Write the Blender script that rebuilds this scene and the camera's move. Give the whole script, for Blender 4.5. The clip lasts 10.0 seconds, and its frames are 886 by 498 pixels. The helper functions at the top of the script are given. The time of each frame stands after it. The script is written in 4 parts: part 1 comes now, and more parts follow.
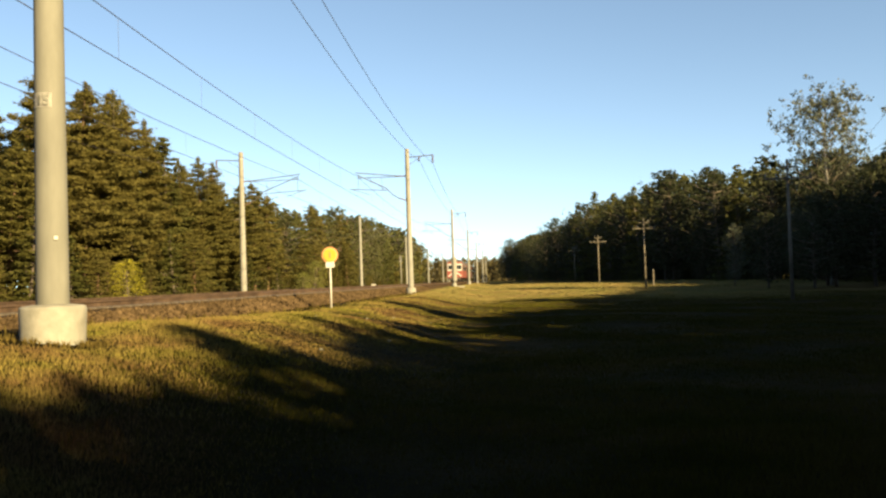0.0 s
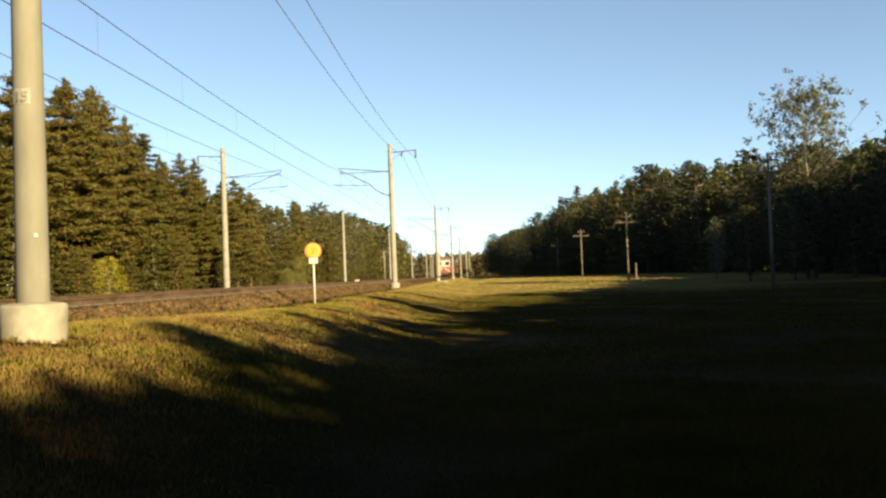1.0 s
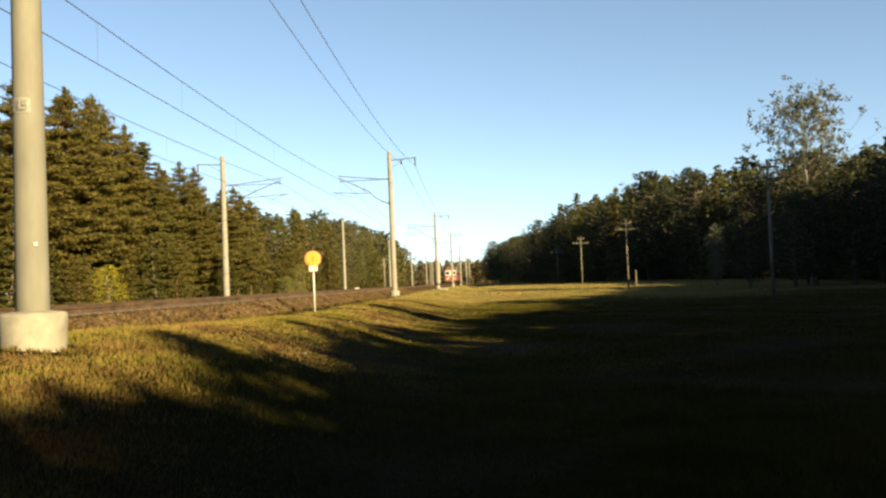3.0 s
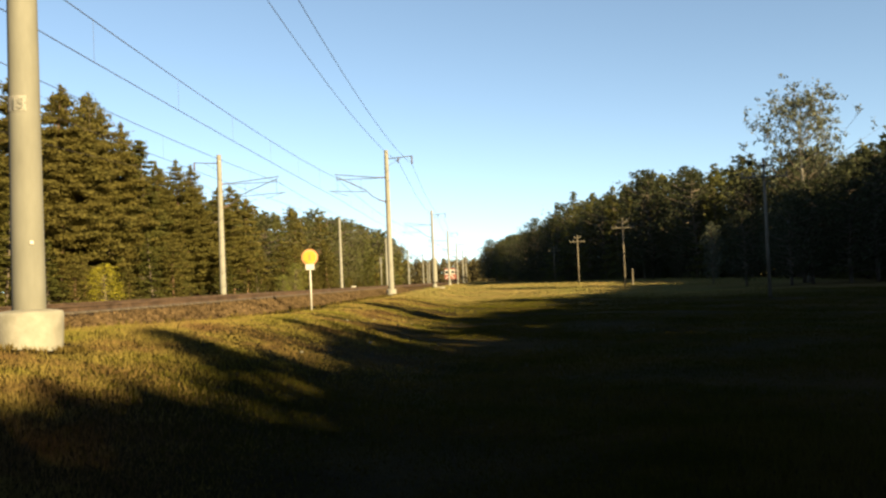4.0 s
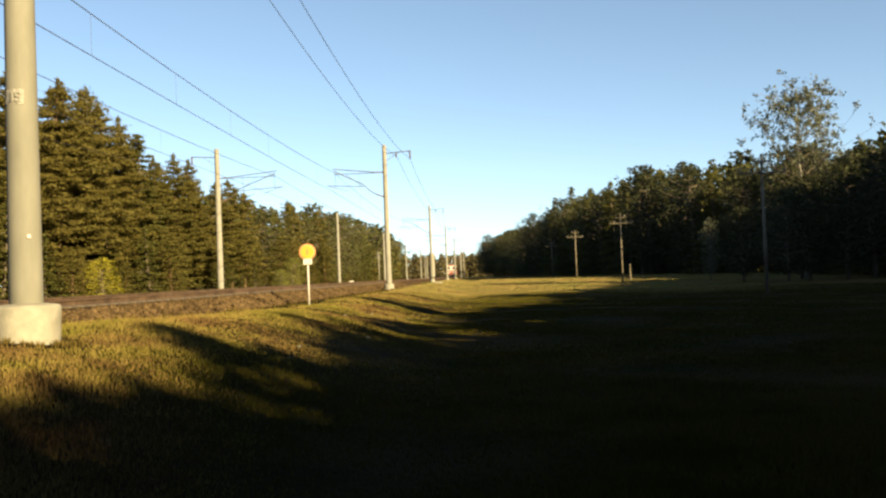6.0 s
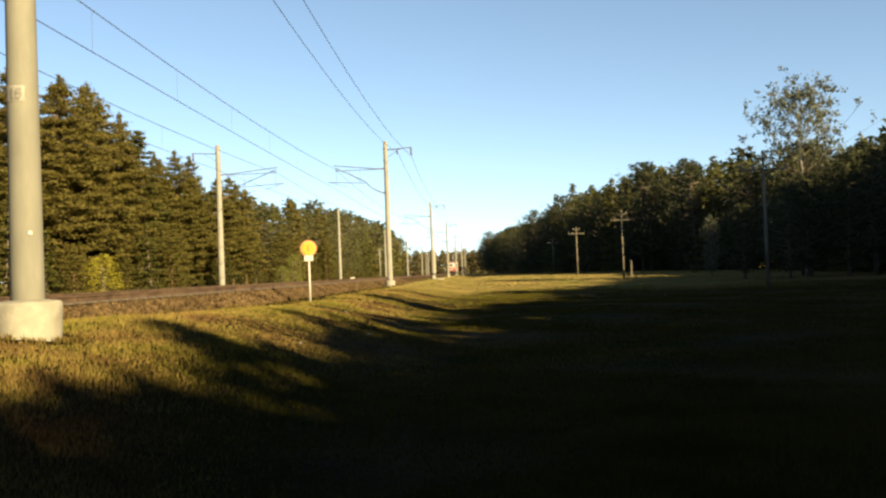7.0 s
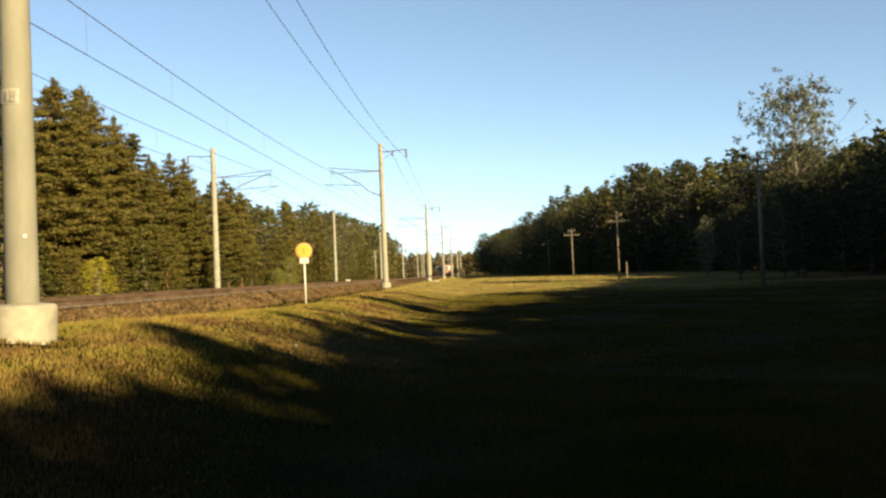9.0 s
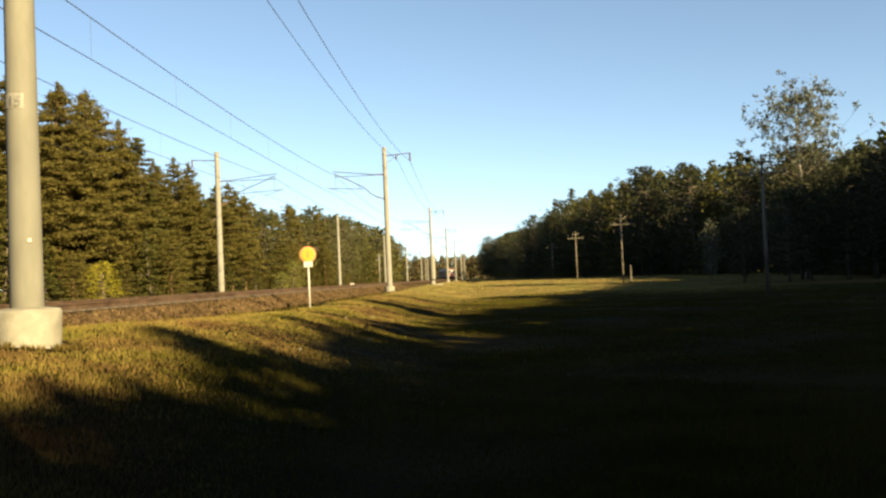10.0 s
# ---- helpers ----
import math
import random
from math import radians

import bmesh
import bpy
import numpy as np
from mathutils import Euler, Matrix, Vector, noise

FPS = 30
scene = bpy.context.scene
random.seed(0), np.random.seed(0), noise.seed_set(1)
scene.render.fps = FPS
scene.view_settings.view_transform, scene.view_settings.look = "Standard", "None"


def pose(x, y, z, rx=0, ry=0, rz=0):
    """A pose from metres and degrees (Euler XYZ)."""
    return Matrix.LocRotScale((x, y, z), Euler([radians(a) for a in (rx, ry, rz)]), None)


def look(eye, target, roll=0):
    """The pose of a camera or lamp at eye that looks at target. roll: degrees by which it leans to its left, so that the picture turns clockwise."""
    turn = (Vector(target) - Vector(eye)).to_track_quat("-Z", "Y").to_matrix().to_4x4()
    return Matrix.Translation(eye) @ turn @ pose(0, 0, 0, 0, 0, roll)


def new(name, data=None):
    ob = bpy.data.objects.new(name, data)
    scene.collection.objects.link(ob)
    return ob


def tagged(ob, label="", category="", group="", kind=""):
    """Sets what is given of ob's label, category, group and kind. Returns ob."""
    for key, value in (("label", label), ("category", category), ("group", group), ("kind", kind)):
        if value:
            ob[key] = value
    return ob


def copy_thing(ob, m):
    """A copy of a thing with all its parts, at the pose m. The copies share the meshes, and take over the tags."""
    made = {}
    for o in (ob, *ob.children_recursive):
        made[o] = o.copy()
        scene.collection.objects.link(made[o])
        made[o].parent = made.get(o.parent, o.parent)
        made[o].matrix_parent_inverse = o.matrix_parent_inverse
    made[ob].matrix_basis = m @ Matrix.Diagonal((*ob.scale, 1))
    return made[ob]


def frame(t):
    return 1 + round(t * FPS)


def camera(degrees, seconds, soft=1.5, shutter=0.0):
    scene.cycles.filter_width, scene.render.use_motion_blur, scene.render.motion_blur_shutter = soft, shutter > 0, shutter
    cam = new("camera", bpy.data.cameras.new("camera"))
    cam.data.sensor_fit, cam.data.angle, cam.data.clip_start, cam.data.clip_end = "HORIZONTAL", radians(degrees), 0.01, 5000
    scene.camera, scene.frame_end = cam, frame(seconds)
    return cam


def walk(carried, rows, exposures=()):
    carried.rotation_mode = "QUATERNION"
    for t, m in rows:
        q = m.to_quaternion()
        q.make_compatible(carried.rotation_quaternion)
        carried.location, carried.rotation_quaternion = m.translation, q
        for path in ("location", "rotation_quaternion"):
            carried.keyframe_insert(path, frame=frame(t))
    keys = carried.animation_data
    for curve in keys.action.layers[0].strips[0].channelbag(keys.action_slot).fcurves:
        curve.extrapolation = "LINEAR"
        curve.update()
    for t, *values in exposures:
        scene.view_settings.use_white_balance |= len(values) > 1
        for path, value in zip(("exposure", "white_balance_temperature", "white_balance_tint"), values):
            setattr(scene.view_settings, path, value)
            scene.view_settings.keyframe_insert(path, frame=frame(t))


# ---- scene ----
EYE = 1.6
cam = camera(54.0, 10.0, soft=2.4)
walk(cam, [
    (0, pose(0, 0, EYE, 92.150, 1.800, 3.830)),
    (0.5, pose(0, 0, EYE, 92.064, 1.919, 3.290)),
    (1, pose(0, 0, EYE, 91.783, 2.225, 2.753)),
    (1.5, pose(0, 0, EYE, 91.667, 2.249, 2.502)),
    (2, pose(0, 0, EYE, 91.864, 2.313, 2.398)),
    (2.5, pose(0, 0, EYE, 92.303, 2.389, 2.818)),
    (4, pose(0, 0, EYE, 92.169, 2.394, 2.538)),
    (4.5, pose(0, 0, EYE, 92.125, 2.314, 2.571)),
    (5, pose(0, 0, EYE, 92.062, 2.176, 2.502)),
    (5.5, pose(0, 0, EYE, 91.979, 2.229, 2.378)),
    (7, pose(0, 0, EYE, 91.611, 2.213, 2.457)),
    (7.5, pose(0, 0, EYE, 91.639, 2.085, 2.563)),
    (8, pose(0, 0, EYE, 91.708, 2.429, 2.206)),
    (8.5, pose(0, 0, EYE, 91.713, 2.519, 2.323)),
    (9, pose(0, 0, EYE, 91.727, 2.422, 2.167)),
    (9.5, pose(0, 0, EYE, 91.936, 2.486, 2.149)),
    (10, pose(0, 0, EYE, 91.966, 2.501, 2.424)),
], exposures=[(0.0, 2.17, 7000, 3), (10.0, 2.17, 7000, 3)])

# ---- light ----
AWAY = -44.0       # heading of the shadows, degrees from the track's direction
SUN_UP = 22.0
away = radians(AWAY)
sun_dir = Vector((-math.sin(away) * math.cos(radians(SUN_UP)), -math.cos(away) * math.cos(radians(SUN_UP)), math.sin(radians(SUN_UP))))
world = bpy.data.worlds.new("sky")
scene.world = world
world.use_nodes = True
wn = world.node_tree.nodes
sky = wn.new("ShaderNodeTexSky")
sky.sky_type = "NISHITA"
sky.sun_disc = False
sky.sun_elevation = radians(SUN_UP)
sky.sun_rotation = math.atan2(sun_dir.x, sun_dir.y)
sky.air_density, sky.dust_density, sky.ozone_density = 0.72, 0.15, 0.4
wn["Background"].inputs["Strength"].default_value = 0.05
# the sky is taken from just above its hazy rim
coords, lift, unit = wn.new("ShaderNodeTexCoord"), wn.new("ShaderNodeVectorMath"), wn.new("ShaderNodeVectorMath")
lift.operation, lift.inputs[1].default_value, unit.operation = "ADD", (0.0, 0.0, 0.045), "NORMALIZE"
world.node_tree.links.new(coords.outputs["Generated"], lift.inputs[0])
world.node_tree.links.new(lift.outputs[0], unit.inputs[0])
world.node_tree.links.new(unit.outputs[0], sky.inputs["Vector"])
world.node_tree.links.new(sky.outputs["Color"], wn["Background"].inputs["Color"])
sun = new("sun", bpy.data.lights.new("sun", "SUN"))
sun.data.energy, sun.data.angle, sun.data.color = 5.0, radians(0.5), (1.0, 0.76, 0.42)
sun.matrix_world = look((0, 0, 60), Vector((0, 0, 60)) - sun_dir)


# ---- materials ----
def material(name, rough=0.8, metal=0.0):
    m = bpy.data.materials.new(name)
    m.use_nodes = True
    b = m.node_tree.nodes["Principled BSDF"]
    b.inputs["Roughness"].default_value, b.inputs["Metallic"].default_value = rough, metal
    return m, m.node_tree, b


def noise_ramp(nt, scale, stops, detail=6.0, rough=0.6, coords="Object", stretch=None):
    tc = nt.nodes.new("ShaderNodeTexCoord")
    n = nt.nodes.new("ShaderNodeTexNoise")
    n.inputs["Scale"].default_value, n.inputs["Detail"].default_value, n.inputs["Roughness"].default_value = scale, detail, rough
    if stretch:
        mp = nt.nodes.new("ShaderNodeMapping")
        mp.inputs["Scale"].default_value = stretch
        nt.links.new(tc.outputs[coords], mp.inputs["Vector"])
        nt.links.new(mp.outputs["Vector"], n.inputs["Vector"])
    else:
        nt.links.new(tc.outputs[coords], n.inputs["Vector"])
    r = nt.nodes.new("ShaderNodeValToRGB")
    while len(r.color_ramp.elements) < len(stops):
        r.color_ramp.elements.new(0.5)
    for e, (p, c) in zip(r.color_ramp.elements, stops):
        e.position, e.color = p, (*c, 1)
    nt.links.new(n.outputs["Fac"], r.inputs["Fac"])
    return n, r


def mixed(nt, a, b, fac, mode="MIX"):
    mx = nt.nodes.new("ShaderNodeMix")
    mx.data_type, mx.blend_type = "RGBA", mode
    for value, name in ((a, 6), (b, 7), (fac, 0)):
        if isinstance(value, (int, float, tuple)):
            mx.inputs[name].default_value = value
        else:
            nt.links.new(value, mx.inputs[name])
    return mx.outputs[2]


def bumped(nt, b, height, strength, distance=0.02):
    bp = nt.nodes.new("ShaderNodeBump")
    bp.inputs["Strength"].default_value, bp.inputs["Distance"].default_value = strength, distance
    nt.links.new(height, bp.inputs["Height"])
    nt.links.new(bp.outputs["Normal"], b.inputs["Normal"])


def surface(name, dark, light, scale=4.0, rough=0.85, metal=0.0, bump=0.3, big=0.5, stretch=None, depth=0.02, gloss=0.25):
    """A two-scale mottled surface between two colours."""
    m, nt, b = material(name, rough, metal)
    n1, r1 = noise_ramp(nt, scale, [(0.3, dark), (0.7, light)], stretch=stretch)
    n2, r2 = noise_ramp(nt, scale * 0.13, [(0.35, (big, big, big)), (0.65, (1, 1, 1))], detail=3)
    nt.links.new(mixed(nt, r1.outputs[0], r2.outputs[0], 1.0, "MULTIPLY"), b.inputs["Base Color"])
    bumped(nt, b, n1.outputs["Fac"], bump, depth)
    b.inputs["Specular IOR Level"].default_value = gloss
    return m


def leafy(name, dark, light, warm, through_light=0.3, gloss=0.08):
    """Foliage that varies leaf by leaf and tree by tree."""
    m, nt, b = material(name, 0.65)
    geo, info = nt.nodes.new("ShaderNodeNewGeometry"), nt.nodes.new("ShaderNodeObjectInfo")
    r = nt.nodes.new("ShaderNodeValToRGB")
    r.color_ramp.elements[0].color, r.color_ramp.elements[1].color = (*dark, 1), (*light, 1)
    nt.links.new(geo.outputs["Random Per Island"], r.inputs["Fac"])
    sc = nt.nodes.new("ShaderNodeMath")
    sc.operation = "MULTIPLY"
    sc.inputs[1].default_value = 0.55
    nt.links.new(info.outputs["Random"], sc.inputs[0])
    col = mixed(nt, r.outputs[0], (*warm, 1), sc.outputs[0])
    nt.links.new(col, b.inputs["Base Color"])
    b.inputs["Specular IOR Level"].default_value = gloss
    tr = nt.nodes.new("ShaderNodeBsdfTranslucent")
    nt.links.new(col, tr.inputs["Color"])
    mx = nt.nodes.new("ShaderNodeMixShader")
    mx.inputs[0].default_value = through_light
    nt.links.new(b.outputs[0], mx.inputs[1])
    nt.links.new(tr.outputs[0], mx.inputs[2])
    nt.links.new(mx.outputs[0], nt.nodes["Material Output"].inputs["Surface"])
    return m


def ground_material():
    m, nt, b = material("meadow", 0.95)
    # near soil colours are cut darker to deepen the hollow's shade
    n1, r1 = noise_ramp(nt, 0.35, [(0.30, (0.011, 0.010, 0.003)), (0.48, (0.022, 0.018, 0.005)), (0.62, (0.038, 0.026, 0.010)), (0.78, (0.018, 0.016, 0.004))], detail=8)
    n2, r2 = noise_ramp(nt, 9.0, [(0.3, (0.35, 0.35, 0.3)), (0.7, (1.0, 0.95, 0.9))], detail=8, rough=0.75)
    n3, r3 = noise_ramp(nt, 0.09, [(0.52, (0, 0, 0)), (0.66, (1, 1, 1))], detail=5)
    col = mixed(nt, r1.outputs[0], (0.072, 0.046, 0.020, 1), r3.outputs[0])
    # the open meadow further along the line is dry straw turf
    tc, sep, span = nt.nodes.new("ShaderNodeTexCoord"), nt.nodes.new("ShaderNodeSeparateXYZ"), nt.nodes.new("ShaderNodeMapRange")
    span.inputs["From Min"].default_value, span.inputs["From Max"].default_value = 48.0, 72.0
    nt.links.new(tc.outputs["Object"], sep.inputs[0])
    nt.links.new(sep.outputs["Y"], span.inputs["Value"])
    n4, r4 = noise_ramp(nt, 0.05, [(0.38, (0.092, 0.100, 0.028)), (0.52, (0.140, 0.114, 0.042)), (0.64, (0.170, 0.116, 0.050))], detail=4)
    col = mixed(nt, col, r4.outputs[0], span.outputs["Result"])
    nt.links.new(mixed(nt, col, r2.outputs[0], 1.0, "MULTIPLY"), b.inputs["Base Color"])
    bumped(nt, b, n2.outputs["Fac"], 0.9, 0.12)
    b.inputs["Specular IOR Level"].default_value = 0.02
    return m


M_GROUND = ground_material()
M_BALLAST = surface("ballast", (0.026, 0.016, 0.008), (0.078, 0.051, 0.026), 14, 1.0, bump=1.0, big=0.6, depth=0.05, gloss=0.03)
M_STONE = surface("crushed_stone", (0.022, 0.015, 0.008), (0.118, 0.080, 0.043), 6, 1.0, bump=0.6, gloss=0.03)
M_RAIL = surface("rusty_rail", (0.07, 0.046, 0.032), (0.16, 0.105, 0.07), 8, 0.6, metal=0.4, bump=0.2)
M_SLEEPER = surface("grey_sleeper", (0.05, 0.04, 0.03), (0.11, 0.09, 0.07), 5, 0.9)
M_CONCRETE = surface("mast_concrete", (0.112, 0.112, 0.099), (0.148, 0.147, 0.131), 5, 0.85, bump=0.25, big=0.82, stretch=(1, 1, 0.25))
M_PALEMAST = surface("pale_mast_concrete", (0.150, 0.148, 0.132), (0.200, 0.197, 0.176), 5, 0.85, bump=0.25, big=0.82, stretch=(1, 1, 0.25))
M_ARM = surface("dark_arm_steel", (0.075, 0.075, 0.071), (0.130, 0.127, 0.120), 9, 0.6, metal=0.3, bump=0.1)
M_FOOT = surface("pale_concrete", (0.155, 0.150, 0.128), (0.218, 0.212, 0.185), 6, 0.9, bump=0.5, big=0.75)
M_STEEL = surface("galvanised_steel", (0.16, 0.16, 0.15), (0.26, 0.26, 0.24), 9, 0.55, metal=0.5, bump=0.1)
M_WIRE = surface("dark_wire", (0.045, 0.04, 0.035), (0.08, 0.07, 0.06), 9, 0.6, metal=0.3, bump=0.0)
M_GLASSY = surface("brown_porcelain", (0.10, 0.07, 0.06), (0.17, 0.12, 0.10), 9, 0.25, bump=0.0)
M_WOODPOLE = surface("weathered_pole", (0.10, 0.085, 0.062), (0.19, 0.165, 0.13), 7, 0.9, bump=0.4, stretch=(1, 1, 0.1))
M_WHITE = surface("white_enamel", (0.32, 0.31, 0.29), (0.38, 0.37, 0.35), 5, 0.5, bump=0.05, big=0.9)
M_YELLOW = surface("signal_yellow", (0.30, 0.195, 0.022), (0.33, 0.225, 0.034), 5, 0.45, bump=0.03, big=0.95)
M_PALERING = surface("pale_ring", (0.34, 0.24, 0.11), (0.38, 0.28, 0.14), 5, 0.45, bump=0.03, big=0.95)
M_ORANGE = surface("orange_rim", (0.28, 0.125, 0.054), (0.32, 0.150, 0.070), 5, 0.45, bump=0.03, big=0.92)
M_RED = surface("train_red", (0.150, 0.045, 0.036), (0.185, 0.060, 0.050), 3, 0.4, bump=0.02, big=0.9)
M_GREY = surface("train_grey", (0.10, 0.065, 0.055), (0.14, 0.09, 0.08), 3, 0.4, bump=0.02, big=0.9)
M_WAGON = surface("wagon_brown", (0.060, 0.030, 0.020), (0.095, 0.050, 0.034), 3, 0.6, bump=0.05, big=0.8)
M_ROOF = surface("train_roof", (0.07, 0.065, 0.06), (0.11, 0.105, 0.10), 3, 0.6, bump=0.05)
M_BOGIE = surface("bogie_dirt", (0.03, 0.026, 0.022), (0.07, 0.06, 0.05), 6, 0.8)
M_GLASS = surface("dark_glass", (0.012, 0.015, 0.018), (0.02, 0.024, 0.028), 3, 0.08, bump=0.0)
M_PINEBARK = surface("pine_bark", (0.075, 0.046, 0.029), (0.17, 0.105, 0.062), 5, 0.95, bump=0.8, stretch=(1, 1, 0.3))
M_DARKBARK = surface("dark_bark", (0.06, 0.05, 0.04), (0.15, 0.12, 0.095), 6, 0.95, bump=0.8, stretch=(1, 1, 0.3))
M_BIRCHBARK = surface("birch_bark", (0.10, 0.095, 0.085), (0.34, 0.33, 0.30), 5, 0.8, bump=0.2, stretch=(0.4, 0.4, 2.0))
M_NEEDLE = leafy("pine_needles", (0.064, 0.061, 0.017), (0.120, 0.106, 0.031), (0.120, 0.098, 0.029), 0.52)
M_SPRUCE = leafy("spruce_needles", (0.040, 0.045, 0.012), (0.076, 0.076, 0.022), (0.076, 0.070, 0.020), 0.48)
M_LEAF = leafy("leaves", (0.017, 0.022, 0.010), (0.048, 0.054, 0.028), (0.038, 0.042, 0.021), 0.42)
M_OLIVELEAF = leafy("olive_leaves", (0.045, 0.050, 0.018), (0.092, 0.094, 0.038), (0.077, 0.076, 0.030), 0.45)
M_FARLEAF = leafy("brownish_far_leaves", (0.045, 0.038, 0.018), (0.095, 0.080, 0.038), (0.07, 0.058, 0.028), 0.2)
M_BIRCHLEAF = leafy("birch_leaves", (0.042, 0.050, 0.033), (0.112, 0.122, 0.088), (0.085, 0.091, 0.062), 0.3)
M_PALEBUSH = leafy("pale_bush_leaves", (0.09, 0.10, 0.025), (0.20, 0.20, 0.055), (0.15, 0.155, 0.040), 0.4)
M_YELLOWLEAF = leafy("yellowing_leaves", (0.16, 0.15, 0.018), (0.32, 0.285, 0.032), (0.24, 0.22, 0.026), 0.4)


def grass_material(name, stops, scale=0.55):
    """Blades coloured in patches, each blade a little different."""
    m, nt, b = material(name, 0.9)
    geo = nt.nodes.new("ShaderNodeNewGeometry")
    n1, r1 = noise_ramp(nt, scale, stops, detail=7, rough=0.65)
    r = nt.nodes.new("ShaderNodeValToRGB")
    r.color_ramp.elements[0].color, r.color_ramp.elements[1].color = (0.80, 0.81, 0.76, 1), (1.14, 1.11, 1.06, 1)
    nt.links.new(geo.outputs["Random Per Island"], r.inputs["Fac"])
    nt.links.new(mixed(nt, r1.outputs[0], r.outputs[0], 1.0, "MULTIPLY"), b.inputs["Base Color"])
    b.inputs["Specular IOR Level"].default_value = 0.02
    return m


# the darkest olive stop paints streaks of half shade among the dry blades
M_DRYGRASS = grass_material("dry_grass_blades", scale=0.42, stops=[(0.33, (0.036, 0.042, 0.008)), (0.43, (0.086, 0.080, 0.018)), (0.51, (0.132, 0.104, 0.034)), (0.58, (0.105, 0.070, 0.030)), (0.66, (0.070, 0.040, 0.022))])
M_STRAW = grass_material("straw_meadow", scale=0.16, stops=[(0.30, (0.090, 0.098, 0.030)), (0.44, (0.130, 0.120, 0.043)), (0.56, (0.180, 0.138, 0.060)), (0.70, (0.138, 0.114, 0.044))])
M_WEED = grass_material("dry_weeds", [(0.35, (0.050, 0.042, 0.012)), (0.65, (0.11, 0.080, 0.028))])
# green hollow grass, its colour darkened because shade falls there
M_SHADEGRASS = grass_material("grass_blades", [(0.30, (0.020, 0.024, 0.003)), (0.46, (0.036, 0.036, 0.005)), (0.60, (0.052, 0.042, 0.010)), (0.74, (0.028, 0.027, 0.006))])


# ---- mesh helpers ----
def part(name, bm, mat, parent=None, label="", smooth=False):
    me = bpy.data.meshes.new(name)
    bm.normal_update()
    bm.to_mesh(me)
    bm.free()
    return linked(name, me, mat, parent, label, smooth)


def linked(name, me, mat, parent=None, label="", smooth=False):
    me.materials.append(mat)
    if smooth:
        me.polygons.foreach_set("use_smooth", [True] * len(me.polygons))
    ob = new(name, me)
    if parent is not None:
        ob.parent = parent
    if label:
        ob["label"] = label
    return ob


def empty(name, x, y, z, turn=0.0):
    ob = new(name)
    ob.matrix_basis = pose(x, y, z, 0, 0, turn)
    return ob


def box(bm, lo, hi, bevel=0.0, m=None):
    ret = bmesh.ops.create_cube(bm, size=1.0)
    s = [b - a for a, b in zip(lo, hi)]
    c = [(a + b) / 2 for a, b in zip(lo, hi)]
    mm = Matrix.Translation(c) @ Matrix.Diagonal((*s, 1))
    if m is not None:
        mm = m @ mm
    bmesh.ops.transform(bm, matrix=mm, verts=ret["verts"])
    if bevel:
        edges = list({e for v in ret["verts"] for e in v.link_edges})
        bmesh.ops.bevel(bm, geom=edges, offset=bevel, segments=2, affect="EDGES", profile=0.6)


def tube(bm, path, radii, sides=8, cap=True):
    """A tapered round bar along a path."""
    rings = []
    pts = [Vector(p) for p in path]
    for i, p in enumerate(pts):
        d = (pts[min(i + 1, len(pts) - 1)] - pts[max(i - 1, 0)]).normalized()
        u = d.cross(Vector((0.0, 0.13, 1.0)) if abs(d.z) < 0.9 else Vector((1.0, 0.0, 0.0))).normalized()
        v = d.cross(u)
        r = radii[i] if isinstance(radii, (list, tuple)) else radii
        rings.append([bm.verts.new(p + (u * math.cos(a) + v * math.sin(a)) * r) for a in (2 * math.pi * k / sides for k in range(sides))])
    for a, b in zip(rings, rings[1:]):
        for k in range(sides):
            bm.faces.new((a[k], a[(k + 1) % sides], b[(k + 1) % sides], b[k]))
    if cap:
        bm.faces.new(rings[0][::-1])
        bm.faces.new(rings[-1])


def lathe(bm, profile, sides=24, z_axis=True):
    """A turned body from (radius, height) pairs."""
    rings = [[bm.verts.new((r * math.cos(2 * math.pi * k / sides), r * math.sin(2 * math.pi * k / sides), z)) for k in range(sides)] for r, z in profile]
    for a, b in zip(rings, rings[1:]):
        for k in range(sides):
            bm.faces.new((a[k], a[(k + 1) % sides], b[(k + 1) % sides], b[k]))
    bm.faces.new(rings[0][::-1])
    bm.faces.new(rings[-1])


def smooth01(a, b, v):
    t = np.clip((v - a) / (b - a), 0, 1)
    return t * t * (3 - 2 * t)


def mesh_from(name, verts, faces):
    me = bpy.data.meshes.new(name)
    me.from_pydata(verts, [], faces)
    me.update()
    return me


# ---- the plan: y runs along the track, x to its right ----
TRACK_X = (-10.2, -14.6)
RAIL_TOP = 1.40
CURVE_Y, CURVE_R = 330.0, 850.0


def shift(y):
    """How far the line has curved to the left."""
    return -np.where(np.asarray(y) > CURVE_Y, (np.asarray(y) - CURVE_Y) ** 2 / (2 * CURVE_R), 0.0)


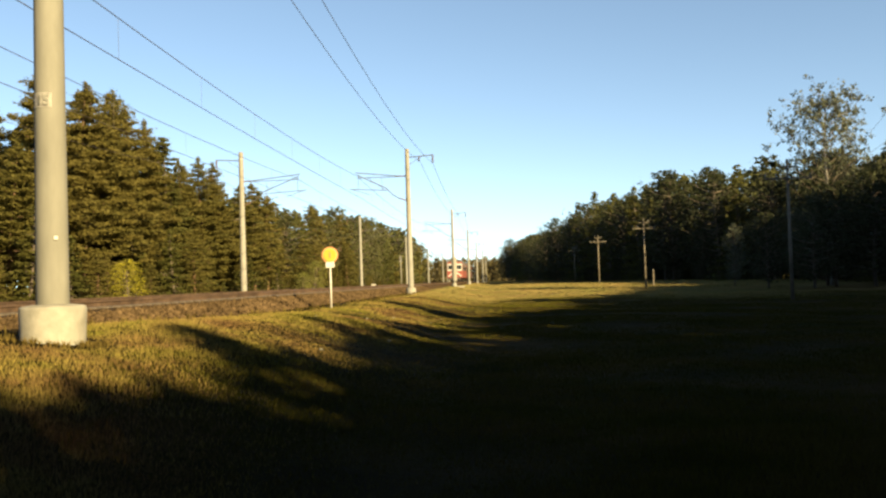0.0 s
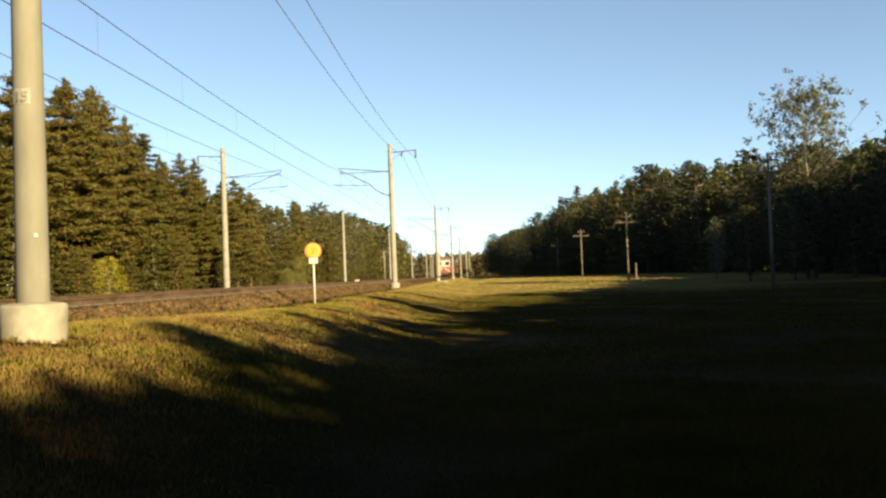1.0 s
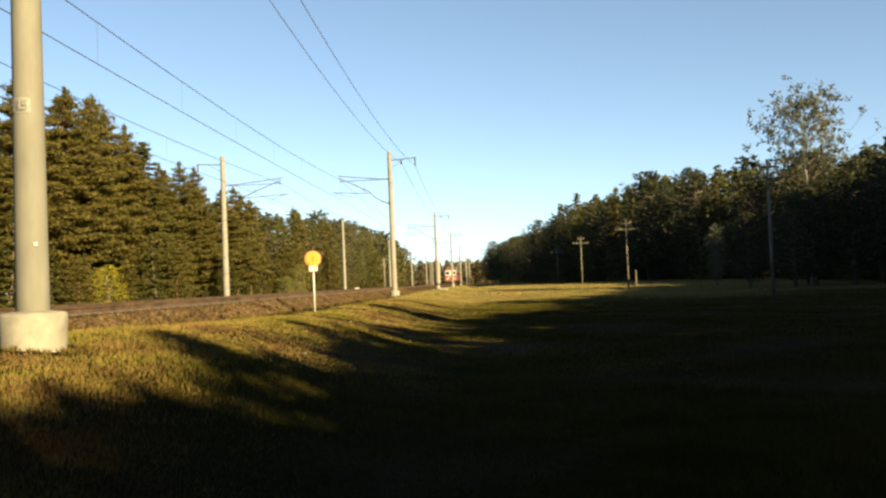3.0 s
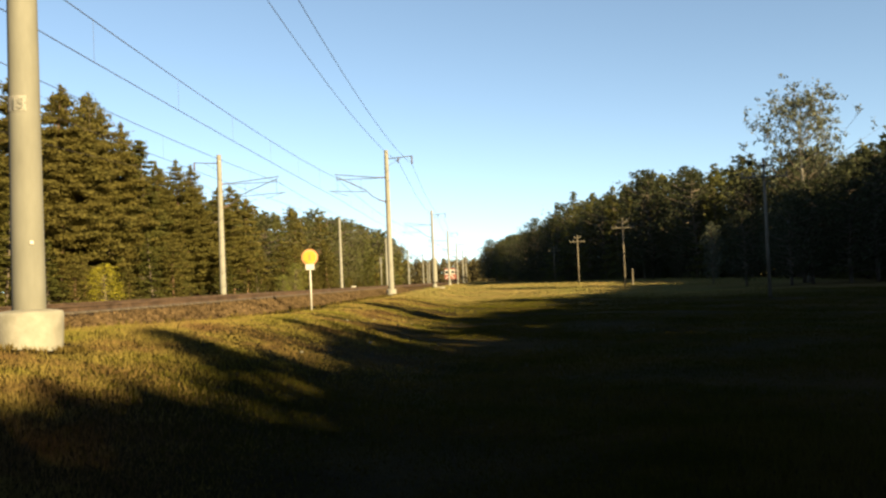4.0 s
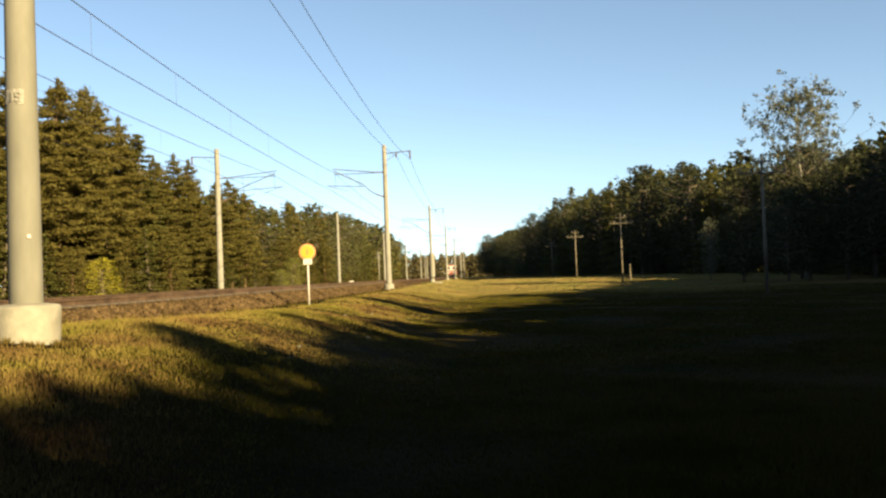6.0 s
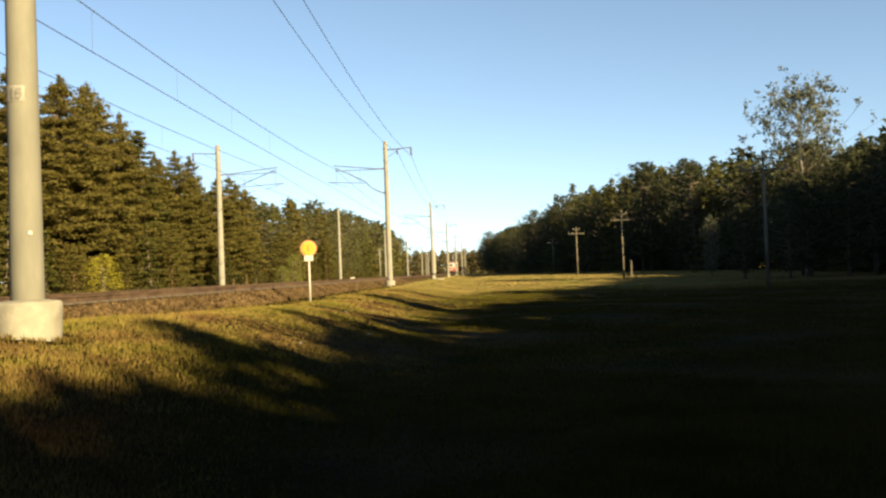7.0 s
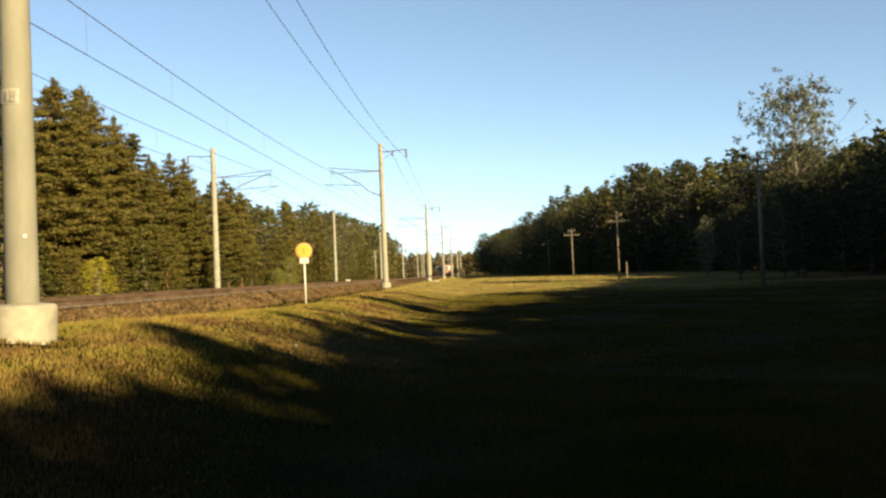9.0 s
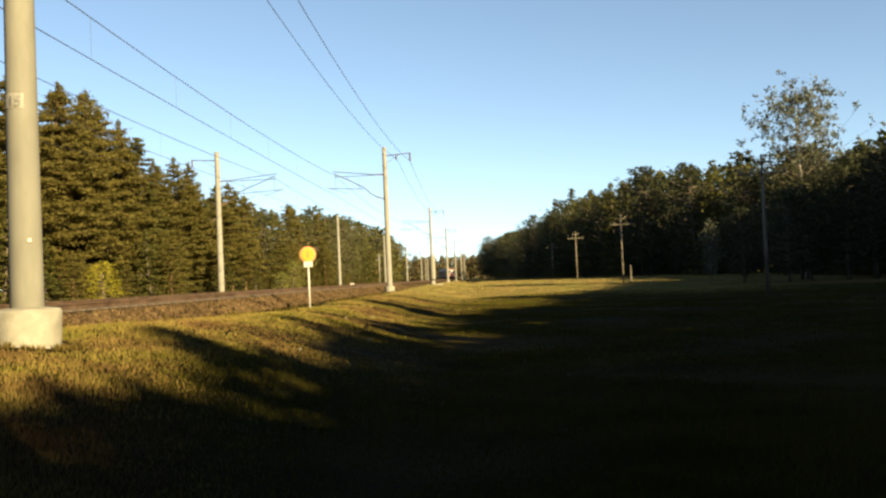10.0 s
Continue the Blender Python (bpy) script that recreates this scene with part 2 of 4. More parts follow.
def ground_z(x, y):
    x, y = np.asarray(x, float), np.asarray(y, float)
    lat = x - np.where(y < 700, shift(np.minimum(y, 700)), 0)
    shoulder = np.interp(y, [-50, 12, 26, 40, 60, 110, 900], [1.10, 1.10, 0.80, 0.80, 0.78, 0.91, 0.93])
    z = shoulder - (shoulder - 0.08) * smooth01(-5.6, -0.6, lat)
    z = np.where(lat < -18.5, 0.93 - 0.45 * smooth01(18.5, 23.0, -lat), z)
    z = z + 0.62 * smooth01(60, 150, y) * smooth01(-6.0, 2.0, lat)
    z = z + 0.07 * np.sin(x * 0.37 + 1.3 * np.sin(y * 0.11)) * np.sin(y * 0.23 + 0.5) * smooth01(-7, -3, lat)
    z = z + 0.03 * np.sin(x * 1.7 + y * 0.6) * np.sin(y * 1.1 - x * 0.5) * smooth01(-7.2, -5, lat) * (y < 120)
    return z


def gz(x, y):
    return float(ground_z(x, y))


def build_ground():
    xs = np.concatenate([[-2500, -1200, -600, -300, -150, -90], np.arange(-60, -24, 4), np.arange(-24, 30, 0.5), np.arange(30, 80, 4), [90, 150, 300, 600, 1200, 2500]])
    ys = np.concatenate([[-1500, -600, -250], np.arange(-120, 0, 6), np.arange(0, 60, 0.6), np.arange(60, 160, 2), np.arange(160, 620, 10), [700, 900, 1300, 2000, 3500]])
    gx, gy = np.meshgrid(xs, ys)
    gzz = ground_z(gx, gy)
    n = len(xs)
    verts = np.stack([gx.ravel(), gy.ravel(), gzz.ravel()], 1).tolist()
    faces = [(j * n + i, j * n + i + 1, (j + 1) * n + i + 1, (j + 1) * n + i) for j in range(len(ys) - 1) for i in range(n - 1)]
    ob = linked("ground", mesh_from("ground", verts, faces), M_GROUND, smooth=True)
    tagged(ob, "rough grassy meadow falling away from the railway bank", "ground", kind="structure")


build_ground()
LINE_Y = [-160.0, -40.0, 0.0, 40.0, 80.0, 120.0, 200.0, 330.0] + [330.0 + 15 * i for i in range(1, 24)]


def swept(name, section, mat, parent=None, label=""):
    """A closed section (x, z) carried along the line."""
    verts, faces = [], []
    k = len(section)
    for y in LINE_Y:
        s = float(shift(y))
        verts += [(x + s, y, z) for x, z in section]
    for i in range(len(LINE_Y) - 1):
        for j in range(k):
            a, b = i * k + j, i * k + (j + 1) % k
            faces.append((a, b, b + k, a + k))
    return linked(name, mesh_from(name, verts, faces), mat, parent, label)


def build_track():
    bed = swept("ballast_bed", [(-17.9, 0.6), (-17.2, 1.2), (-15.9, 1.24), (-13.3, 1.24), (-12.4, 1.17), (-11.5, 1.24), (-8.9, 1.24), (-7.8, 1.2), (-6.9, 0.6)][::-1], M_BALLAST)
    tagged(bed, "brown crushed stone ballast bed carrying two railway tracks", "ballast", kind="structure")
    for tx in TRACK_X:
        track = empty("railway_track", 0, 0, 0)
        tagged(track, "rusty steel railway track on grey sleepers in ballast", "railway track", "railway tracks", "structure")
        for side in (-0.76, 0.76):
            c = tx + side
            swept("rail", [(c - 0.065, 1.225), (c - 0.065, 1.24), (c - 0.012, 1.26), (c - 0.012, 1.36), (c - 0.036, 1.37), (c - 0.036, 1.40), (c + 0.036, 1.40), (c + 0.036, 1.37), (c + 0.012, 1.36), (c + 0.012, 1.26), (c + 0.065, 1.24), (c + 0.065, 1.225)][::-1], M_RAIL, track, "rusty steel rail")
        bm = bmesh.new()
        box(bm, (-1.35, -0.13, 0), (1.35, 0.13, 0.10), 0.02)
        me = bpy.data.meshes.new("sleeper")
        bm.to_mesh(me)
        bm.free()
        me.materials.append(M_SLEEPER)
        for i in range(150):
            ob = new("sleeper", me)
            ob.parent = track
            ob.location = (tx, 6 + i * 0.6, 1.17 + 0.006 * random.random())


build_track()

# ---- catenary masts ----
MAST_H = 10.3


def insulator(name, parent, a, b, discs=4, r=0.075):
    bm = bmesh.new()
    a, b = Vector(a), Vector(b)
    n = discs * 3
    pts = [a.lerp(b, i / n) for i in range(n + 1)]
    tube(bm, pts, [r if i % 3 == 1 else r * 0.45 for i in range(n + 1)], 10)
    return part(name, bm, M_GLASSY, parent, "brown porcelain insulator")


def build_mast(name, height=MAST_H, side=-1.0, reach=3.7, feeder=True, r0=0.215, r1=0.145, foot=True, skin=M_PALEMAST):
    """A concrete mast whose cantilever reaches towards the track (side -1: to the left)."""
    mast = empty(name, 0, 0, 0)
    bm = bmesh.new()
    n = 10
    tube(bm, [(0, 0, -0.3 + (height + 0.3) * i / n) for i in range(n + 1)], [r0 + (r1 - r0) * i / n for i in range(n + 1)], 28)
    part("column", bm, skin, mast, smooth=True)
    if foot:
        bm = bmesh.new()
        lathe(bm, [(0.345, -0.45), (0.352, -0.1), (0.358, 0.20), (0.362, 0.415), (0.352, 0.435), (0.33, 0.448), (0.20, 0.47)], 40)
        for v in bm.verts:
            v.co.xy *= 1 + 0.02 * noise.noise(v.co * 5)
            v.co.z += 0.012 * noise.noise(v.co * 4 + Vector((7, 0, 0)))
        part("foundation", bm, M_FOOT, mast, "pale concrete foundation drum", smooth=True)
    for z in (height * 0.87, height * 0.655, height * 0.95):
        bm = bmesh.new()
        r = r0 + (r1 - r0) * z / height + 0.012
        lathe(bm, [(r, z - 0.04), (r, z + 0.04)], 24)
        part("clamp_band", bm, M_STEEL, mast, "steel clamp band")
    s = side
    zt, zb = 8.55, 6.75
    bm = bmesh.new()
    tube(bm, [(s * 0.75, 0, zt + 0.01), (s * (reach + 0.1), 0, zt + 0.36)], 0.032, 8)
    part("tie_rod", bm, M_ARM, mast)
    bm = bmesh.new()
    tube(bm, [(s * 0.75, 0, zt - 0.04), (s * reach, 0, zt - 0.03)], 0.026, 8)
    part("tie_rod", bm, M_ARM, mast)
    insulator("insulator", mast, (s * 0.13, 0, zt - 0.02), (s * 0.75, 0, zt))
    bm = bmesh.new()
    tube(bm, [(s * 0.7, 0, zb + 0.22), (s * 1.1, 0, zb + 0.45), (s * 1.6, 0, zb + 0.95), (s * reach, 0, zt + 0.2)], 0.034, 8)
    part("bracket_tube", bm, M_ARM, mast)
    insulator("insulator", mast, (s * 0.14, 0, zb), (s * 0.7, 0, zb + 0.22))
    bm = bmesh.new()
    tube(bm, [(s * 1.55, 0, 7.55), (s * (reach + 0.55), 0, 7.72)], 0.026, 8)
    part("registration_arm", bm, M_ARM, mast)
    bm = bmesh.new()
    tube(bm, [(s * (reach + 0.4), 0, 7.7), (s * (reach - 0.9), 0, 7.30)], 0.018, 6)
    part("steady_arm", bm, M_ARM, mast)
    for x0, z0, x1, z1 in ((1.9, 7.58, 1.9, 8.50), (reach - 0.1, 7.68, reach - 0.1, 8.65), (1.7, 7.56, 2.9, 8.55)):
        bm = bmesh.new()
        tube(bm, [(s * x0, 0, z0), (s * x1, 0, z1)], 0.011, 5)
        part("hanger", bm, M_WIRE, mast)
    if feeder:
        bm = bmesh.new()
        tube(bm, [(-s * 0.1, 0, height - 0.62), (-s * 1.9, 0, height - 0.50)], 0.035, 6)
        part("feeder_arm", bm, M_ARM, mast)
        bm = bmesh.new()
        tube(bm, [(-s * 0.12, 0, height - 1.15), (-s * 1.1, 0, height - 0.56)], 0.016, 6)
        part("arm_brace", bm, M_ARM, mast)
        insulator("feeder_insulator", mast, (-s * 1.85, 0, height - 0.53), (-s * 1.85, 0, height - 1.1), 5, 0.09)
        if side < 0:
            insulator("feeder_insulator", mast, (-s * 0.85, 0, height - 0.55), (-s * 0.85, 0, height - 0.95), 4, 0.08)
    return mast


RIGHT_LABEL = "tall grey concrete catenary mast on a pale foundation beside the track"
RIGHT_MASTS = [(-6.5, 62.4), (-6.4, 118), (-6.1, 166), (-6.0, 220), (-5.6, 274), (-5.6, 328), (-6.4, 384), (-6.4, 438)]
LEFT_MASTS = [(-18.9, 62.9), (-20.2, 125), (-20.2, 186), (-20.5, 246), (-20.5, 308), (-21.0, 366), (-21.0, 424)]


def place(x, y):
    x = x + float(shift(y))
    return pose(x, y, gz(x, y), 0, 0, 0)


def build_masts():
    near = build_mast("catenary_mast", side=-1, r0=0.185, r1=0.125, skin=M_CONCRETE)
    near.matrix_basis = pose(-5.145, 9.68, 1.015)
    tagged(near, "thick grey concrete catenary mast with white plate and pale foundation", "catenary mast", "catenary masts")
    first = build_mast("catenary_mast", side=-1, height=10.5)
    first.matrix_basis = place(*RIGHT_MASTS[0])
    tagged(first, RIGHT_LABEL, "catenary mast", "catenary masts")
    for xy in RIGHT_MASTS[1:]:
        copy_thing(first, place(*xy))
    left = build_mast("catenary_mast", side=1, foot=False, reach=4.3, height=10.7, r0=0.24, r1=0.165)
    left.matrix_basis = place(*LEFT_MASTS[0])
    tagged(left, "tall grey concrete catenary mast across the tracks before the forest", "catenary mast", "catenary masts")
    for xy in LEFT_MASTS[1:]:
        copy_thing(left, place(*xy))
    # a stack of round concrete tension weights hangs beside the second mast
    x, y = RIGHT_MASTS[1]
    stack = empty("tension_weights", x + 0.12, y - 0.62, gz(x, y))
    tagged(stack, "stack of pale round concrete weights hanging at a mast", "counterweight")
    bm = bmesh.new()
    lathe(bm, [(0.32, 0.0), (0.35, 0.03), (0.35, 0.17), (0.32, 0.20)], 18)
    disc = part("weight", bm, M_FOOT, stack, "round concrete weight")
    disc.location = (0, 0, 0.75)
    for k in range(1, 15):
        ob = new("weight", disc.data)
        ob.parent = stack
        ob.location = (0, 0, 0.75 + 0.215 * k)
    bm = bmesh.new()
    tube(bm, [(0, 0, -0.02), (0, 0, 7.5)], 0.02, 6)
    part("rod", bm, M_STEEL, stack, "steel hanging rod")
    # the near mast carries a white plate with a number made of plain bars
    bm = bmesh.new()
    turn = pose(0, 0, 0, 0, 0, 28)
    r, zc, hh = 0.172, 2.80, 0.085
    n = 10
    for z0, z1, a0, a1, rr in ((zc - hh, zc + hh, -1.35, 0.12, r),):
        rows = [[bm.verts.new(turn @ Vector((rr * math.sin(a0 + (a1 - a0) * i / n), -rr * math.cos(a0 + (a1 - a0) * i / n), z))) for i in range(n + 1)] for z in (z0, z1)]
        for i in range(n):
            bm.faces.new((rows[0][i], rows[0][i + 1], rows[1][i + 1], rows[1][i]))
    ext = bmesh.ops.solidify(bm, geom=bm.faces[:], thickness=-0.012)
    plate = part("number_plate", bm, M_WHITE, near, "white plate with worn dark number")
    for a, figure in ((-0.62, "1"), (-0.22, "5")):
        text = bpy.data.curves.new("figure", "FONT")
        text.body, text.size, text.align_x, text.extrude, text.offset = figure, 0.155, "CENTER", 0.002, 0.003
        rough = bpy.data.objects.new("figure", text)
        me = bpy.data.meshes.new_from_object(rough)
        bpy.data.objects.remove(rough)
        me.transform(turn @ Matrix.Rotation(a, 4, "Z") @ Matrix.Translation((0, -r - 0.016, zc - 0.055)) @ Matrix.Rotation(radians(90), 4, "X"))
        linked("figure", me, M_STEEL, plate, "worn grey figure")
    bm = bmesh.new()
    box(bm, (-0.02, -0.01, -0.02), (0.02, 0.01, 0.02), 0.004, m=turn @ Matrix.Rotation(0.22, 4, "Z") @ Matrix.Translation((0, -0.182, 1.22)))
    part("bolt_patch", bm, M_WHITE, near, "small pale patch")


build_masts()


# ---- wires ----
def wire(name, points, r, label, group):
    bm = bmesh.new()
    tube(bm, points, r, 6, cap=False)
    ob = part(name, bm, M_WIRE, None)
    return tagged(ob, label, "wire", group)


def sagging(x, z, ys, sag, steps=14):
    pts = []
    for a, b in zip(ys, ys[1:]):
        for i in range(steps):
            u = i / steps
            y = a + (b - a) * u
            pts.append((x + float(shift(y)), y, z - 4 * sag * u * (1 - u)))
    pts.append((x + float(shift(ys[-1])), ys[-1], z))
    return pts


def build_wires():
    ry = [-45, 9.7] + [y for _, y in RIGHT_MASTS]
    ly = [-60, 1.5] + [y for _, y in LEFT_MASTS]
    for tx, ys in ((TRACK_X[0], ry), (TRACK_X[1], ly)):
        wire("messenger_wire", sagging(tx, 9.45, ys, 0.5), 0.0135, "dark messenger wire sagging between the catenary masts", "catenary wires")
        wire("contact_wire", sagging(tx, 8.0, ys, 0.10), 0.0125, "dark contact wire hanging over the track", "catenary wires")
        top, low = sagging(tx, 9.45, ys, 0.5, 8), sagging(tx, 8.0, ys, 0.10, 8)
        for a, b in list(zip(top, low))[5:52]:
            if abs(a[2] - b[2]) > 0.1:
                wire("dropper", [a, b], 0.004, "thin dropper wire between messenger and contact wire", "droppers")
    for dx, dz in ((1.85, 9.25), (0.93, 9.4)):
        wire("feeder_wire", sagging(-6.5 + dx, 0.95 + dz, ry, 1.0), 0.012, "dark feeder wire hung from the mast arms", "feeder wires")
    wire("feeder_wire", sagging(-19.6 - 1.85, 0.95 + 9.25, ly, 1.0), 0.011, "dark feeder wire hung from the mast arms", "feeder wires")


build_wires()


# ---- trackside sign ----
def build_sign():
    x, y = -6.07, 30.7
    sign = empty("track_sign", x, y, gz(x, y), 8)
    tagged(sign, "round yellow track sign with orange rim on a thin post", "sign")
    bm = bmesh.new()
    tube(bm, [(0, 0, -0.3), (0, 0, 1.9)], 0.034, 12)
    part("post", bm, M_WHITE, sign, "thin pale post", smooth=True)
    for name, r, t, mat, label in (("rim", 0.295, 0.0, M_ORANGE, "orange rim disc"), ("pale_ring", 0.250, -0.012, M_PALERING, "thin pale ring"), ("face", 0.228, -0.026, M_YELLOW, "yellow face")):
        bm = bmesh.new()
        lathe(bm, [(r - 0.006, -0.008), (r, -0.004), (r, 0.004), (r - 0.006, 0.008)], 40)
        bmesh.ops.transform(bm, matrix=Matrix.Translation((0, -0.045 + t, 1.89)) @ Matrix.Rotation(radians(90), 4, "X"), verts=bm.verts)
        part(name, bm, mat, sign, label)
    bm = bmesh.new()
    box(bm, (-0.030, -0.090, 1.79), (0.030, -0.080, 1.99), 0.003)
    part("mark", bm, M_ORANGE, sign, "orange upright mark")
    bm = bmesh.new()
    box(bm, (-0.155, -0.06, 1.44), (0.155, -0.035, 1.64), 0.008)
    part("lower_plate", bm, M_WHITE, sign, "small white plate")


build_sign()


# ---- pole line along the meadow ----
def build_pole():
    pole = empty("telegraph_pole", 0, 0, 0)
    tagged(pole, "weathered wooden telegraph pole with crossarms at the forest edge", "telegraph pole", "telegraph poles")
    bm = bmesh.new()
    tube(bm, [(0, 0, -0.4), (0, 0, 3.0), (0.02, 0, 7.2)], [0.095, 0.085, 0.065], 14)
    part("shaft", bm, M_WOODPOLE, pole, smooth=True)
    for z, half in ((6.8, 0.5), (6.2, 1.2)):
        bm = bmesh.new()
        box(bm, (-half, -0.19, z - 0.045), (half, -0.09, z + 0.045), 0.012)
        arm = part("crossarm", bm, M_WOODPOLE, pole)
        for k in (-0.9, 0.9) if half < 1 else (-0.94, -0.5, 0.5, 0.94):
            bm = bmesh.new()
            lathe(bm, [(0.012, 0), (0.012, 0.09), (0.045, 0.10), (0.05, 0.15), (0.03, 0.2)], 10)
            bmesh.ops.transform(bm, matrix=Matrix.Translation((k * half, -0.14, z + 0.05)), verts=bm.verts)
            part("insulator", bm, M_STEEL, arm, "grey insulator")
    return pole


POLES = [(14.8, 45.5), (14.9, 91.2), (14.7, 132), (14.8, 176)]


def build_poles():
    first = build_pole()
    first.matrix_basis = place(*POLES[0])
    for xy in POLES[1:]:
        copy_thing(first, place(*xy))


build_poles()


# ---- small trackside things ----
def build_small_things():
    x, y = -18.75, 127.0
    box_ob = empty("trackside_box", x, y, gz(x, y))
    tagged(box_ob, "small pale equipment box standing beside the far track", "equipment box")
    bm = bmesh.new()
    box(bm, (-0.32, -0.2, 0.12), (0.32, 0.2, 0.62), 0.03)
    part("housing", bm, M_WHITE, box_ob, "pale housing")
    bm = bmesh.new()
    box(bm, (-0.36, -0.24, 0.622), (0.36, 0.24, 0.67), 0.01)
    part("lid", bm, M_STEEL, box_ob, "grey lid")
    bm = bmesh.new()
    box(bm, (-0.25, -0.14, -0.2), (0.25, 0.14, 0.118), 0.01)
    part("base", bm, M_FOOT, box_ob, "concrete base")
    for x, y, w in ((-5.4, 107.0, 0.35), (-4.7, 104.0, 0.28)):
        bm = bmesh.new()
        box(bm, (-w, -0.25, -0.15), (w, 0.25, 0.16), 0.03)
        for v in bm.verts:
            v.co += Vector((noise.noise(v.co * 3), noise.noise(v.co * 4), 0)) * 0.03
        ob = part("concrete_block", bm, M_FOOT)
        ob.matrix_basis = pose(x, y, gz(x, y), 0, 0, 12)
        tagged(ob, "pale concrete block lying in the grass", "block", "concrete blocks")
    rng = np.random.default_rng(41)
    for k in range(9):
        x, y = rng.uniform(-5.6, -2.2), rng.uniform(10.5, 34.0)
        r = rng.uniform(0.022, 0.05)
        bm = bmesh.new()
        bmesh.ops.create_icosphere(bm, subdivisions=2, radius=r)
        for v in bm.verts:
            v.co *= 1 + 0.35 * noise.noise(v.co * 30 + Vector((k, 0, 0)))
            v.co.z *= 0.6
        ob = part("pebble", bm, M_CONCRETE)
        ob.matrix_basis = pose(x, y, gz(x, y) + r * 0.4, 0, 0, 40 * k)
        tagged(ob, "small pale stone lying in the grass", "stone", "pale stones on the bank")
    x, y = -19.8, 172.0
    pale = empty("signal_post", x, y, gz(x, y))
    tagged(pale, "thin pale signal post standing beside the far track", "post")
    bm = bmesh.new()
    tube(bm, [(0, 0, -0.3), (0, 0, 6.2)], [0.11, 0.09], 12)
    part("shaft", bm, M_FOOT, pale, smooth=True)
    bm = bmesh.new()
    box(bm, (-0.22, -0.16, 4.8), (0.22, -0.1, 6.1), 0.03)
    part("signal_head", bm, M_STEEL, pale, "grey signal head")
    x, y = 17.2, 100.0
    post = empty("wooden_post", x, y, gz(x, y))
    tagged(post, "short grey wooden post at the forest edge", "post")
    bm = bmesh.new()
    tube(bm, [(0, 0, -0.3), (0.02, 0, 1.75)], [0.09, 0.08], 10)
    part("shaft", bm, M_WOODPOLE, post)
    bm = bmesh.new()
    lathe(bm, [(0.085, 1.75), (0.05, 1.80), (0.01, 1.82)], 10)
    part("cap", bm, M_STEEL, post)


build_small_things()


# ---- trees ----
def scatter_tris(rng, centres, spread, count, size, flat=0.5, up=0.0, wide=0.35, order=1.0):
    """Small leaf blades round each centre, facing outwards and up on the whole; returns vertices."""
    c = np.repeat(centres, count, axis=0)
    sp = np.repeat(spread, count, axis=0)
    n = len(c)
    off = rng.normal(0, 0.45, (n, 3)) * sp
    p = c + off
    face = off / sp * 1.6 * order + rng.normal(0, 0.55, (n, 3))
    face[:, 2] += 0.55 * order
    face /= np.linalg.norm(face, axis=1)[:, None] + 1e-6
    d = rng.normal(0, 1, (n, 3))
    d[:, 2] = d[:, 2] * flat + up
    d -= face * np.sum(d * face, axis=1)[:, None]
    d /= np.linalg.norm(d, axis=1)[:, None] + 1e-6
    e = np.cross(d, face)
    s = (size * rng.uniform(0.6, 1.4, n))[:, None]
    return np.stack([p - e * s * wide, p + e * s * wide, p + d * s], 1).reshape(-1, 3)


def tree_mesh(name, verts):
    n = len(verts) // 3
    me = bpy.data.meshes.new(name)
    me.vertices.add(len(verts))
    me.vertices.foreach_set("co", verts.astype(np.float32).ravel())
    me.loops.add(n * 3)
    me.loops.foreach_set("vertex_index", np.arange(n * 3, dtype=np.int32))
    me.polygons.add(n)
    me.polygons.foreach_set("loop_start", np.arange(0, n * 3, 3, dtype=np.int32))
    me.update(calc_edges=True)
    return me


def pine_boughs(rng, bm, axis, h, base, crown_r, fine):
    """Whorls of upturned boughs with side twigs; returns the needle tufts' places and sizes."""
    centres, spreads = [], []
    step, arms, gap, tuft = (0, 0.85, 0.68)[fine], (0, 4, 5)[fine], (0, 0.95, 0.42)[fine], (0, 0.62, 0.40)[fine]
    z, turn = h * base, 0.0
    while z < h * 0.97:
        u = (z / h - base) / (1 - base)
        turn += 0.7 + rng.uniform(-0.2, 0.2)
        for j in range(arms):
            prof = (1 - u) ** 0.8 * (0.6 + 0.4 * min(1.0, u * 5)) + 0.035
            L = crown_r * prof * rng.uniform(0.62, 1.18)
            a = turn + 2 * math.pi * (j + rng.uniform(-0.25, 0.25)) / arms
            out = Vector((math.cos(a), math.sin(a), 0))
            side = Vector((-math.sin(a), math.cos(a), 0))
            p0 = axis(z + rng.uniform(-0.2, 0.2))
            rise = -0.05 + 0.35 * u + 0.75 * max(0.0, u - 0.7) + rng.uniform(-0.12, 0.12)
            curl = 0.16 * L
            def at(f):
                return p0 + out * (L * f) + Vector((0, 0, rise * L * f + curl * (f * f - 0.6 * f)))
            tube(bm, [p0, at(0.5), at(0.97)], [max(0.016, 0.022 * L), 0.012 + 0.006 * L, 0.006], 4, cap=False)
            k = max(2, int(L / gap))
            for i in range(k):
                f = 0.34 + 0.66 * (i + rng.random()) / k
                for s in (-1, 0, 1) if L > 0.8 else (0,):
                    reach = s * (0.10 + 0.34 * (1 - f)) * L * rng.uniform(0.6, 1.2)
                    centres.append(at(f) + side * reach - out * (abs(reach) * 0.25) + Vector((0, 0, rng.uniform(-0.05, 0.10))))
                    w = tuft * rng.uniform(0.75, 1.25)
                    spreads.append((w, w, w * 0.42))
        z += step * rng.uniform(0.75, 1.25)
    for i in range(5):
        centres.append(axis(h * (0.955 + 0.012 * i)))
        spreads.append((0.16, 0.16, 0.22))
    return centres, spreads


